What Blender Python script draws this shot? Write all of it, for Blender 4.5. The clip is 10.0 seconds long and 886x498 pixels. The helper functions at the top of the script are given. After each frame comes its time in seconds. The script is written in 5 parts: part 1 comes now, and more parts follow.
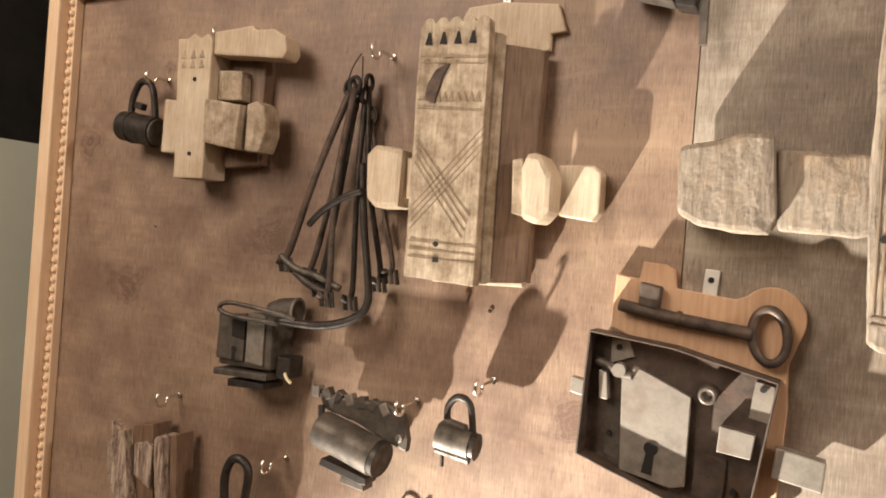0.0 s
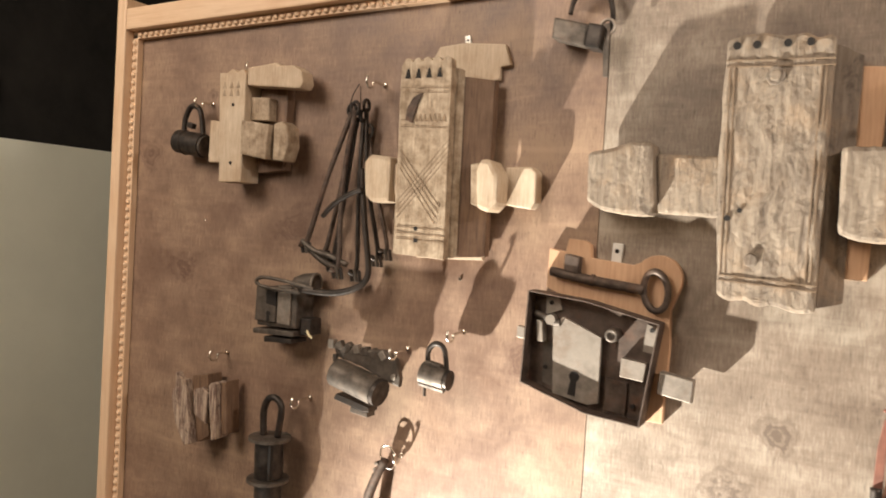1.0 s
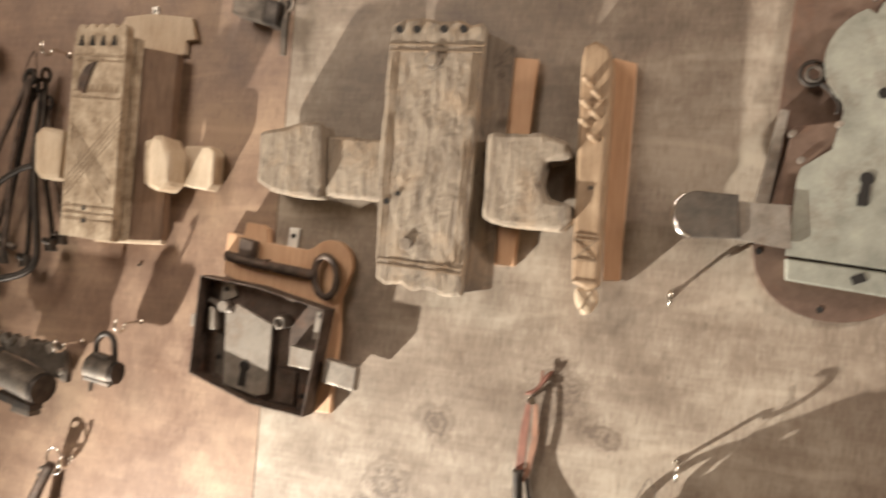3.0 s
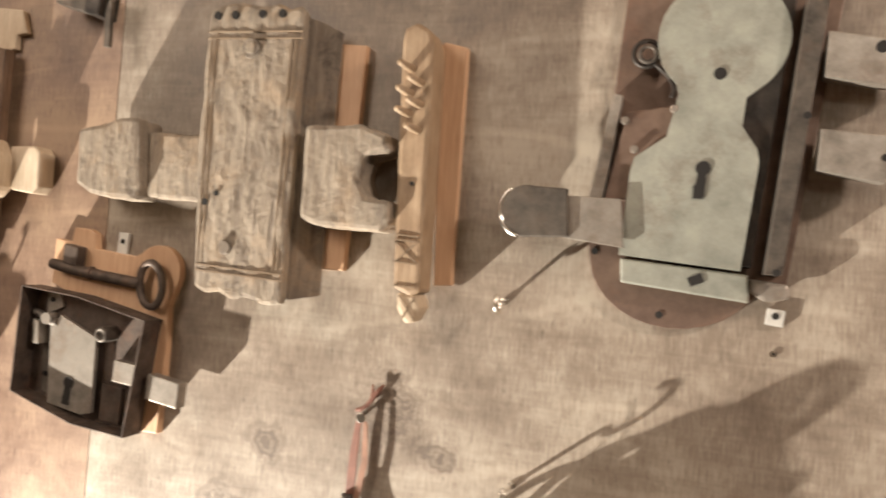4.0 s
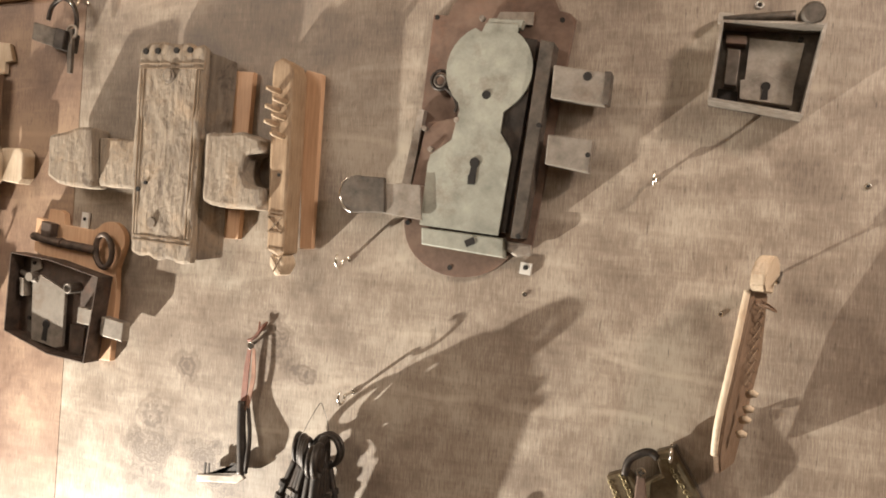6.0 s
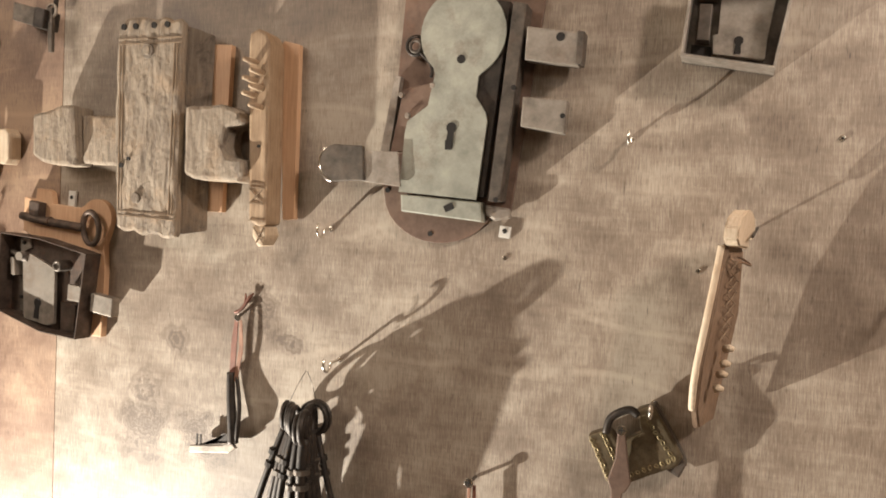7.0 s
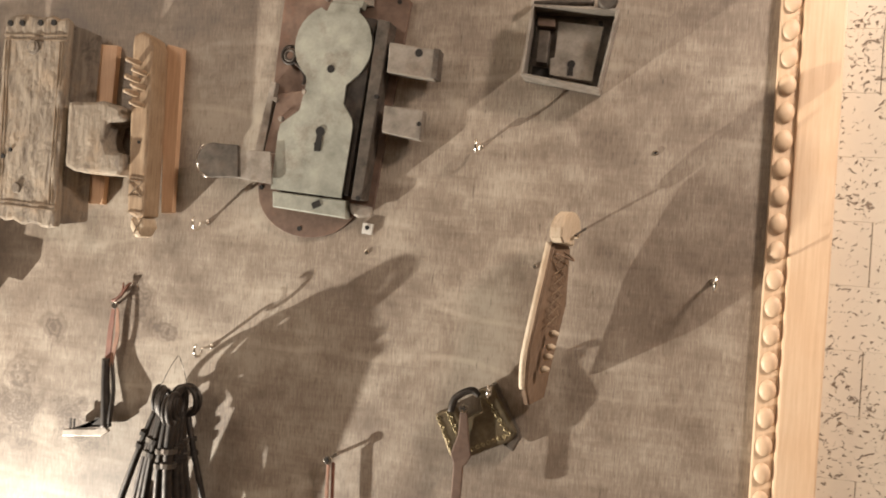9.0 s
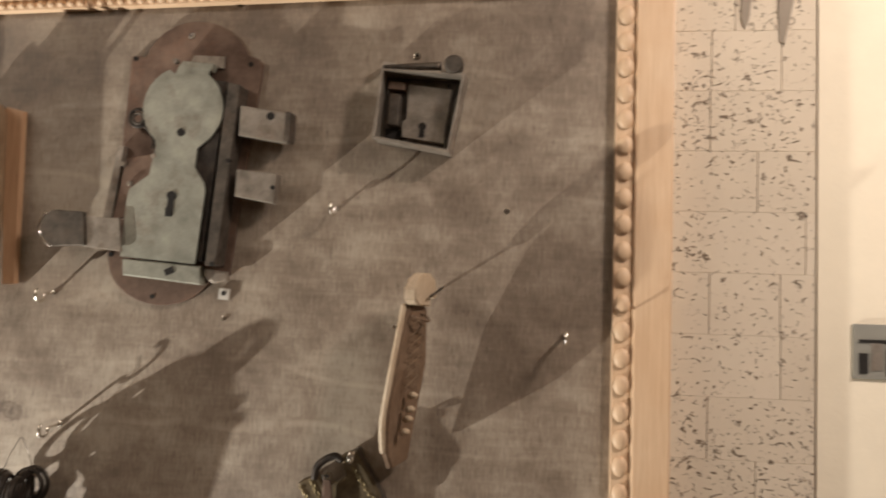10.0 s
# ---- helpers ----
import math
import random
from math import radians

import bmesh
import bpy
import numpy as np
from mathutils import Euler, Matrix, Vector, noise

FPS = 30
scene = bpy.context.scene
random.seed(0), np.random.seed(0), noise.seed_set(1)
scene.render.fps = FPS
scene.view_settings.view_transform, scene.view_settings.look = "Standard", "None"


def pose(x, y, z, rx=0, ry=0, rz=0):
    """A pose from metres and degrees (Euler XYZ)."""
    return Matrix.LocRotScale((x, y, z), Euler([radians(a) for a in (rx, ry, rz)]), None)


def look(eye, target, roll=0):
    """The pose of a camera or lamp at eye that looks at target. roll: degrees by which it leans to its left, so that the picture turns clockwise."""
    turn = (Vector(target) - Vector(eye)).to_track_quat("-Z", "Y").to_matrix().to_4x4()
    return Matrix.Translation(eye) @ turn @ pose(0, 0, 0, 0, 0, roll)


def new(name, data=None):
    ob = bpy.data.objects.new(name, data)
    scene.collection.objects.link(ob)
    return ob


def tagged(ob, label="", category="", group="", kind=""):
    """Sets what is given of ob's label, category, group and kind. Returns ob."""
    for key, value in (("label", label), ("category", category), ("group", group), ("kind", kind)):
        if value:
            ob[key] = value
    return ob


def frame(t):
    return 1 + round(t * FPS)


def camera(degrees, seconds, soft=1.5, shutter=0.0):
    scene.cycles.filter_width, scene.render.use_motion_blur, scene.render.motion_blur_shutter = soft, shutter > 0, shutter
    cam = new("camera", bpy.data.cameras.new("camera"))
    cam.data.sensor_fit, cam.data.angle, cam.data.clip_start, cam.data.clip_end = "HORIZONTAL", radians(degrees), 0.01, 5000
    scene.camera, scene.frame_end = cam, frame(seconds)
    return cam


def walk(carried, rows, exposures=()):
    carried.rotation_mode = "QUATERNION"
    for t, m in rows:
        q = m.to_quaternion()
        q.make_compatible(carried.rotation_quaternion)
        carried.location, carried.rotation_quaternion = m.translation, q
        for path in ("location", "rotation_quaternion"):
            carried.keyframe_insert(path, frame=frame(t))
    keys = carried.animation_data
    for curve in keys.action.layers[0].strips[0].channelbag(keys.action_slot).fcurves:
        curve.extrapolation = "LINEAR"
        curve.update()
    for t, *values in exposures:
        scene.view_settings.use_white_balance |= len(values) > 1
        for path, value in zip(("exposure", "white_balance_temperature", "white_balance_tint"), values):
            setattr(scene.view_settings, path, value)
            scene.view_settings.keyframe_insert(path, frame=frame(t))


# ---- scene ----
cam = camera(60.0, 10.0, soft=1.8, shutter=0.5)
PATH = [
    (0, (0.35, -0.746, 1.617), (-0.536, 1.047, 1.593), 4.5),
    (0.5, (0.4, -0.798, 1.631), (-0.489, 0.993, 1.587), 3.9),
    (1, (0.528, -0.938, 1.618), (-0.435, 0.814, 1.558), 3.3),
    (1.5, (0.546, -0.932, 1.606), (-0.364, 0.848, 1.544), 4.2),
    (2, (0.583, -0.91, 1.57), (-0.233, 0.915, 1.533), 4.3),
    (2.5, (0.642, -0.867, 1.557), (-0.061, 1.005, 1.553), 5.1),
    (3, (0.702, -0.828, 1.588), (0.112, 1.083, 1.611), 4.8),
    (3.2, (0.731, -0.813, 1.595), (0.169, 1.105, 1.643), 4.9),
    (4.3, (0.928, -0.69, 1.595), (0.287, 1.204, 1.64), 4.1),
    (4.5, (0.987, -0.754, 1.593), (0.324, 1.133, 1.605), 4.1),
    (5, (1.096, -0.885, 1.592), (0.415, 0.996, 1.598), 3.8),
    (6.3, (1.151, -0.896, 1.593), (0.489, 0.992, 1.576), 3.6),
    (6.5, (1.163, -0.889, 1.584), (0.512, 1.001, 1.551), 2.8),
    (7, (1.176, -0.887, 1.576), (0.487, 0.99, 1.521), 2.3),
    (7.5, (1.201, -0.879, 1.548), (0.506, 0.996, 1.604), 2.4),
    (8, (1.24, -0.91, 1.568), (0.59, 0.981, 1.61), 2.8),
    (8.5, (1.274, -0.943, 1.551), (0.729, 0.981, 1.545), 2.9),
    (9, (1.274, -0.945, 1.554), (0.777, 0.992, 1.554), 3.8),
    (9.5, (1.294, -0.923, 1.565), (0.894, 1.034, 1.673), 3.9),
    (10, (1.328, -0.935, 1.592), (1.072, 1.046, 1.688), 1.6),
]
EXPOSURE = [(0.0, 0.35), (0.5, 0.35), (1.5, 0.1), (2.5, -0.05), (3.2, 0.05), (4.5, 0.15), (6.5, 0.0), (8.0, -0.05), (9.0, -0.15), (9.5, -0.40), (10.0, -0.82)]
walk(cam, [(t, look(eye, target, roll)) for t, eye, target, roll in PATH], EXPOSURE)

# ---- light ----
def lamp(name, kind, at, aim, power, colour, size=0.1, spot=60.0, blend=0.6):
    data = bpy.data.lights.new(name, kind)
    data.energy, data.color = power, colour
    if kind == "AREA":
        data.shape, data.size = "DISK", size
    else:
        data.shadow_soft_size = size
    if kind == "SPOT":
        data.spot_size, data.spot_blend = radians(spot), blend
    ob = new(name, data)
    ob.matrix_world = look(at, aim)
    return ob


lamp("floor_spot", "SPOT", (-0.42, -0.415, 0.50), (1.35, -0.04, 1.90), 400.0, (1.0, 0.94, 0.83), 0.012, 84.0, 1.0)
# broad fill added to lift the board's left and the partition; no known fixture
lamp("ceiling_lamp", "AREA", (-0.80, -1.70, 2.75), (-1.20, 0.3, 1.45), 44.0, (1.0, 0.86, 0.72), 1.2)
lamp("corner_lamp", "AREA", (2.15, -0.74, 2.42), (2.10, 0.05, 1.50), 31.0, (1.0, 0.86, 0.75), 0.22)
lamp("ceiling_spot", "AREA", (1.58, -2.2, 2.45), (1.2, 0.0, 1.8), 4.0, (1.0, 0.93, 0.82), 0.14)
world = bpy.data.worlds.new("room_world")
world.use_nodes = True
world.node_tree.nodes["Background"].inputs[0].default_value = (0.9, 0.72, 0.55, 1)
world.node_tree.nodes["Background"].inputs[1].default_value = 0.05
scene.world = world


# ---- materials ----
class Nodes:
    """A small writer for node materials."""

    def __init__(self, name):
        self.mat = bpy.data.materials.new(name)
        self.mat.use_nodes = True
        self.tree = self.mat.node_tree
        self.out = self.tree.nodes["Principled BSDF"]
        self.coord = self.tree.nodes.new("ShaderNodeTexCoord")

    def add(self, kind, **values):
        node = self.tree.nodes.new(kind)
        for key, value in values.items():
            setattr(node, key, value)
        return node

    def link(self, a, b):
        self.tree.links.new(a, b)

    def space(self, scale, world_space=False):
        m = self.add("ShaderNodeMapping")
        m.inputs["Scale"].default_value = scale
        if world_space:
            self.link(self.add("ShaderNodeNewGeometry").outputs["Position"], m.inputs["Vector"])
        else:
            self.link(self.coord.outputs["Object"], m.inputs["Vector"])
        return m.outputs[0]

    def noise(self, scale, detail=4.0, rough=0.6, stretch=(1, 1, 1), world_space=False, distort=0.0):
        n = self.add("ShaderNodeTexNoise")
        n.inputs["Scale"].default_value, n.inputs["Detail"].default_value = scale, detail
        n.inputs["Roughness"].default_value, n.inputs["Distortion"].default_value = rough, distort
        self.link(self.space(stretch, world_space), n.inputs["Vector"])
        return n.outputs["Fac"]

    def ramp(self, fac, *stops):
        r = self.add("ShaderNodeValToRGB")
        while len(r.color_ramp.elements) < len(stops):
            r.color_ramp.elements.new(0.5)
        for e, (at, colour) in zip(r.color_ramp.elements, stops):
            e.position = at
            e.color = (*colour, 1) if len(colour) == 3 else colour
        self.link(fac, r.inputs[0])
        return r.outputs["Color"]

    def mix(self, fac, a, b, mode="MIX"):
        m = self.add("ShaderNodeMix", data_type="RGBA", blend_type=mode)
        for socket, value in ((m.inputs["Factor"], fac), (m.inputs["A"], a), (m.inputs["B"], b)):
            if isinstance(value, bpy.types.NodeSocket):
                self.link(value, socket)
            elif isinstance(value, (int, float)):
                socket.default_value = value
            else:
                socket.default_value = (*value, 1)
        return m.outputs["Result"]

    def math(self, op, a, b=0.0, c=0.0):
        m = self.add("ShaderNodeMath", operation=op)
        for socket, value in zip(m.inputs, (a, b, c)):
            if isinstance(value, bpy.types.NodeSocket):
                self.link(value, socket)
            else:
                socket.default_value = value
        return m.outputs[0]

    def finish(self, colour, rough=0.6, metal=0.0, height=None, bump=0.3, depth=0.002):
        for name, value in (("Base Color", colour), ("Roughness", rough), ("Metallic", metal)):
            socket = self.out.inputs[name]
            if isinstance(value, bpy.types.NodeSocket):
                self.link(value, socket)
            elif name == "Base Color":
                socket.default_value = (*value, 1)
            else:
                socket.default_value = value
        if height is not None:
            b = self.add("ShaderNodeBump")
            b.inputs["Strength"].default_value, b.inputs["Distance"].default_value = bump, depth
            self.link(height, b.inputs["Height"])
            self.link(b.outputs[0], self.out.inputs["Normal"])
        return self.mat


def wood(name, dark, light, stretch=(60, 60, 4), stain=(0.5, 0.42, 0.33), amount=0.5, rough=0.7, bump=0.35, blotch=14.0, depth=0.002):
    n = Nodes(name)
    grain = n.noise(6.0, 6.0, 0.65, stretch, distort=0.3)
    fine = n.noise(1.0, 3.0, 0.7, tuple(5 * s for s in stretch))
    blot = n.noise(blotch, 5.0, 0.65)
    base = n.ramp(grain, (0.3, dark), (0.68, light))
    tone = n.ramp(blot, (0.35, (1, 1, 1)), (0.65, stain))
    col = n.mix(amount, base, n.mix(1.0, base, tone, "MULTIPLY"))
    height = n.math("ADD", n.math("MULTIPLY", grain, 0.7), n.math("MULTIPLY", fine, 0.5))
    return n.finish(col, rough, 0.0, height, bump, depth)


def weathered(name, light, grey, dark, rough=0.85, bump=0.7, blotch=38.0):
    """Old grey wood: long cracks, worn pale ridges, dark pits and grimy patches."""
    n = Nodes(name)
    grain = n.noise(5.0, 8.0, 0.72, (34, 34, 3.5), distort=0.5)
    pits = n.noise(150.0, 4.0, 0.7, (1, 1, 0.7))
    blot = n.noise(18.0, 6.0, 0.7)
    grime = n.noise(blotch, 6.0, 0.75, (1, 1, 0.6), distort=0.8)
    base = n.ramp(grain, (0.26, dark), (0.40, grey), (0.70, light))
    warm = n.mix(n.ramp(blot, (0.50, (0, 0, 0)), (0.70, (0.6, 0.6, 0.6))), base, (0.36, 0.245, 0.15), "MIX")
    dirty = n.mix(n.ramp(grime, (0.34, (0.7, 0.7, 0.7)), (0.47, (0, 0, 0))), warm, dark)
    worn = n.mix(n.ramp(grime, (0.60, (0, 0, 0)), (0.70, (0.7, 0.7, 0.7))), dirty, light)
    col = n.mix(n.ramp(pits, (0.28, (0.75, 0.75, 0.75)), (0.38, (0, 0, 0))), worn, dark)
    height = n.math("ADD", n.math("ADD", grain, n.math("MULTIPLY", pits, 0.6)), n.math("MULTIPLY", grime, 0.8))
    return n.finish(col, rough, 0.0, height, bump, 0.003)


def iron(name, dark, light, rust, rough=0.5, metal=0.75, scale=40.0, rusted=0.35, bump=0.25):
    n = Nodes(name)
    a = n.noise(scale, 6.0, 0.65)
    b = n.noise(scale * 5, 3.0, 0.7)
    col = n.ramp(a, (0.32, dark), (0.68, light))
    spots = n.ramp(n.noise(scale * 0.6, 6.0, 0.75), (0.52, (0, 0, 0)), (0.72, (rusted, rusted, rusted)))
    col = n.mix(spots, col, rust)
    r = n.ramp(a, (0.3, (rough + 0.2,) * 3), (0.7, (rough - 0.1,) * 3))
    return n.finish(col, r, metal, n.math("ADD", a, n.math("MULTIPLY", b, 0.4)), bump, 0.0015)


def plywood(name, dark, light, tint, knots=(), waves=3.0):
    n = Nodes(name)
    pos = n.add("ShaderNodeNewGeometry").outputs["Position"]
    fibre = n.noise(9.0, 5.0, 0.75, (95, 1, 5), True, 0.2)
    cross = n.noise(7.0, 4.0, 0.6, (2.0, 1, 26), True)
    cloud = n.noise(3.4, 5.0, 0.6, (1, 1, 1.5), True, 0.3)
    mottle = n.noise(15.0, 6.0, 0.66, (1, 1, 1.1), True, 0.2)
    wave = n.add("ShaderNodeTexWave", wave_type="BANDS", bands_direction="Z", wave_profile="SIN")
    for key, value in (("Scale", waves), ("Distortion", 14.0), ("Detail", 3.0), ("Detail Scale", 0.55), ("Detail Roughness", 0.6)):
        wave.inputs[key].default_value = value
    n.link(n.space((1.0, 1.0, 2.6), True), wave.inputs["Vector"])
    rings = n.ramp(wave.outputs["Fac"], (0.955, (0, 0, 0)), (1.0, (1, 1, 1)))
    tone = n.math("ADD", n.math("MULTIPLY", fibre, 0.37), n.math("ADD", n.math("MULTIPLY", cloud, 0.30), n.math("ADD", n.math("MULTIPLY", mottle, 0.30), n.math("MULTIPLY", cross, 0.08))))
    for x, z, size in knots:
        off = n.add("ShaderNodeVectorMath", operation="DISTANCE")
        n.link(pos, off.inputs[0])
        off.inputs[1].default_value = (x, 0, z)
        far = n.math("ADD", off.outputs["Value"], n.math("MULTIPLY", n.math("SUBTRACT", mottle, 0.5), size * 3.0))
        near = n.math("SMOOTH_MAX", n.math("SUBTRACT", 1.0, n.math("DIVIDE", far, size)), 0.0, 0.05)
        ring = n.math("SINE", n.math("MULTIPLY", far, 620.0))
        dip = n.math("MULTIPLY", near, n.math("ADD", 0.11, n.math("MULTIPLY", ring, 0.07)))
        tone = n.math("SUBTRACT", tone, dip)
    col = n.ramp(tone, (0.415, dark), (0.51, tint), (0.60, light))
    col = n.mix(n.math("MULTIPLY", n.math("MULTIPLY", rings, n.ramp(cloud, (0.45, (0, 0, 0)), (0.62, (1, 1, 1)))), 0.34), col, tuple(min(1.0, c * 1.35) for c in light))
    specks = n.ramp(n.noise(120.0, 3.0, 0.65, (2.6, 1, 0.35), True), (0.30, (0.6, 0.6, 0.6)), (0.38, (0, 0, 0)))
    col = n.mix(specks, col, tuple(0.4 * c for c in dark))
    rough = n.ramp(mottle, (0.3, (0.42,) * 3), (0.7, (0.58,) * 3))
    return n.finish(col, rough, 0.0, n.math("ADD", n.math("MULTIPLY", fibre, 0.6), n.math("MULTIPLY", cross, 0.3)), 0.35, 0.0015)


def stone(name, base, dark):
    """Porous limestone with scattered holes."""
    n = Nodes(name)
    cloud = n.noise(5.0, 5.0, 0.6, (1, 1, 1), True)
    holes = n.noise(70.0, 4.0, 0.65, (1.0, 1, 1.2), True, 0.9)
    tiny = n.noise(170.0, 2.0, 0.5, (1, 1, 1.2), True, 0.6)
    patch = n.noise(7.0, 4.0, 0.65, (1, 1, 1), True)
    lift = n.math("MULTIPLY", n.math("SUBTRACT", patch, 0.5), 0.18)
    big = n.ramp(n.math("ADD", holes, lift), (0.615, (0, 0, 0)), (0.66, (1, 1, 1)))
    small = n.ramp(n.math("ADD", tiny, lift), (0.63, (0, 0, 0)), (0.68, (1, 1, 1)))
    mask = n.mix(1.0, big, small, "LIGHTEN")
    tone = n.ramp(cloud, (0.3, tuple(0.86 * c for c in base)), (0.7, base))
    rnd = n.add("ShaderNodeObjectInfo").outputs["Random"]
    tone = n.mix(0.10, tone, n.ramp(rnd, (0.0, (0.45, 0.38, 0.30)), (1.0, (0.85, 0.78, 0.68))))
    col = n.mix(mask, tone, dark)
    height = n.math("SUBTRACT", n.math("MULTIPLY", n.noise(90.0, 3.0, 0.6, (1, 1, 1), True), 0.25), mask)
    return n.finish(col, 0.85, 0.0, height, 0.7, 0.004)


def plain(name, colour, rough=0.8, metal=0.0, vary=0.12, scale=8.0, bump=0.15):
    n = Nodes(name)
    a = n.noise(scale, 6.0, 0.65, (1, 1, 1), True)
    b = n.noise(scale * 14, 3.0, 0.6, (1, 1, 1), True)
    col = n.ramp(a, (0.3, tuple(c * (1 - vary) for c in colour)), (0.7, tuple(min(1, c * (1 + vary)) for c in colour)))
    return n.finish(col, rough, metal, b, bump, 0.001)


KNOTS = [(0.454, 1.404, 0.030), (0.643, 1.415, 0.025), (0.588, 1.462, 0.04), (0.402, 1.275, 0.05), (0.502, 1.264, 0.05), (0.398, 1.326, 0.03)]
KNOTS_LEFT = [(-0.585, 1.715, 0.03), (-0.442, 1.813, 0.02), (-0.250, 1.601, 0.04), (-0.493, 1.517, 0.03), (0.143, 1.445, 0.04)]
PLY_LEFT = plywood("plywood_brown", (0.140, 0.082, 0.056), (0.33, 0.225, 0.150), (0.215, 0.137, 0.096), KNOTS_LEFT, 1.3)
PLY_RIGHT = plywood("plywood_grey", (0.128, 0.094, 0.070), (0.385, 0.325, 0.258), (0.230, 0.179, 0.137), KNOTS, 1.6)
PINE = wood("pine", (0.62, 0.43, 0.28), (0.74, 0.55, 0.38), (40, 40, 2.0), (0.85, 0.7, 0.55), 0.3, 0.5, 0.12)
PINE_X = wood("pine_lengthwise", (0.62, 0.43, 0.28), (0.74, 0.55, 0.38), (2.0, 40, 40), (0.85, 0.7, 0.55), 0.3, 0.5, 0.12)
PALE = wood("pale_wood", (0.46, 0.36, 0.26), (0.64, 0.53, 0.40), (70, 70, 5), (0.62, 0.5, 0.38), 0.6, 0.65, 0.4)
CARVED = wood("carved_wood", (0.34, 0.26, 0.18), (0.56, 0.45, 0.33), (60, 60, 5), (0.42, 0.36, 0.30), 0.9, 0.7, 0.7, 55.0)
BROWN = wood("brown_wood", (0.11, 0.065, 0.04), (0.24, 0.15, 0.095), (60, 60, 4), (0.5, 0.42, 0.35), 0.6, 0.55, 0.4, 22.0)
BACKING = wood("backing_wood", (0.48, 0.29, 0.17), (0.62, 0.40, 0.25), (50, 50, 3), (0.75, 0.6, 0.5), 0.3, 0.55, 0.15)
OLD = weathered("old_grey_wood", (0.36, 0.295, 0.225), (0.215, 0.168, 0.126), (0.075, 0.054, 0.040))
# OLD darkened: stands for shade on the lock's side, also colours its knots
OLD_SHADE_KNOT = weathered("old_wood_shade_and_knots", (0.24, 0.195, 0.15), (0.135, 0.104, 0.08), (0.045, 0.034, 0.026))
SPLIT = weathered("split_wood", (0.62, 0.50, 0.38), (0.15, 0.085, 0.065), (0.028, 0.014, 0.013), blotch=70.0)
COMB = wood("comb_wood", (0.25, 0.165, 0.10), (0.44, 0.32, 0.21), (60, 60, 4), (0.5, 0.4, 0.3), 0.6, 0.6, 0.4, 24.0)
# wood darkened for the shade on the key's blade face
SHADED_BLADE = wood("shaded_blade_wood", (0.13, 0.085, 0.055), (0.27, 0.18, 0.12), (60, 60, 4), (0.5, 0.4, 0.3), 0.6, 0.65, 0.4, 24.0)
BLACK = iron("black_iron", (0.018, 0.015, 0.013), (0.06, 0.048, 0.04), (0.10, 0.05, 0.03), 0.48, 0.6, 60.0, 0.3)
RUSTY = iron("rusty_iron", (0.05, 0.034, 0.026), (0.13, 0.095, 0.075), (0.15, 0.07, 0.04), 0.6, 0.5, 50.0, 0.6, 0.45)
STEEL = iron("grey_steel", (0.17, 0.145, 0.12), (0.40, 0.35, 0.30), (0.18, 0.11, 0.07), 0.46, 0.6, 34.0, 0.6)
GREEN = iron("greenish_steel", (0.20, 0.198, 0.165), (0.39, 0.385, 0.325), (0.15, 0.105, 0.078), 0.5, 0.35, 26.0, 0.75, 0.4)
PLATE = iron("brown_plate", (0.10, 0.062, 0.046), (0.21, 0.14, 0.105), (0.24, 0.12, 0.075), 0.5, 0.45, 24.0, 0.5)
WORN = iron("worn_dark_steel", (0.05, 0.041, 0.034), (0.145, 0.120, 0.098), (0.12, 0.068, 0.042), 0.55, 0.55, 44.0, 0.4)
BRASS = iron("dark_brass", (0.10, 0.076, 0.045), (0.23, 0.18, 0.115), (0.08, 0.055, 0.03), 0.42, 0.75, 60.0, 0.4, 0.4)
ENGRAVED = plain("engraved_gold", (0.26, 0.205, 0.11), 0.5, 0.7)
CHROME = plain("bright_wire", (0.78, 0.74, 0.68), 0.2, 1.0, 0.05, 40.0, 0.05)
LEATHER = plain("red_leather", (0.17, 0.068, 0.044), 0.65, 0.0, 0.3, 60.0, 0.4)
STRAP = plain("orange_strap", (0.25, 0.125, 0.078), 0.65, 0.0, 0.25, 60.0, 0.4)
HOLE = plain("hole_black", (0.012, 0.009, 0.007), 0.9)
INK = plain("carved_line", (0.22, 0.155, 0.10), 0.85)
ZINC = plain("zinc_strip", (0.66, 0.63, 0.58), 0.4, 0.35, 0.1, 60.0, 0.1)
STONE = stone("porous_stone", (0.70, 0.60, 0.48), (0.22, 0.165, 0.12))
PLASTER = plain("plaster", (0.80, 0.71, 0.57), 0.85, 0.0, 0.05, 10.0, 0.35)
GREENWALL = plain("green_panel", (0.84, 0.85, 0.72), 0.7, 0.0, 0.05, 3.0, 0.1)
DARK_OPENING = plain("opening_dark", (0.022, 0.019, 0.016), 0.9, 0.0, 0.5, 5.0, 0.2)
FLOORM = plain("floor_dark", (0.16, 0.12, 0.09), 0.6)
ROOM = plain("room_wall", (0.55, 0.47, 0.37), 0.85)
CARD = plain("grey_card", (0.24, 0.23, 0.20), 0.6)
DRIP = plain("drip_grey", (0.30, 0.25, 0.20), 0.8)
RED = plain("red_cloth", (0.35, 0.05, 0.05), 0.8)


# ---- building helpers ----
def thing(name, at, label, category, group="", kind=""):
    ob = new(name)
    ob.location = at
    ob.empty_display_size = 0.02
    return tagged(ob, label, category, group, kind)


def origin(ob):
    p = Vector(ob.location)
    if ob.parent:
        p = p + origin(ob.parent)
    return p


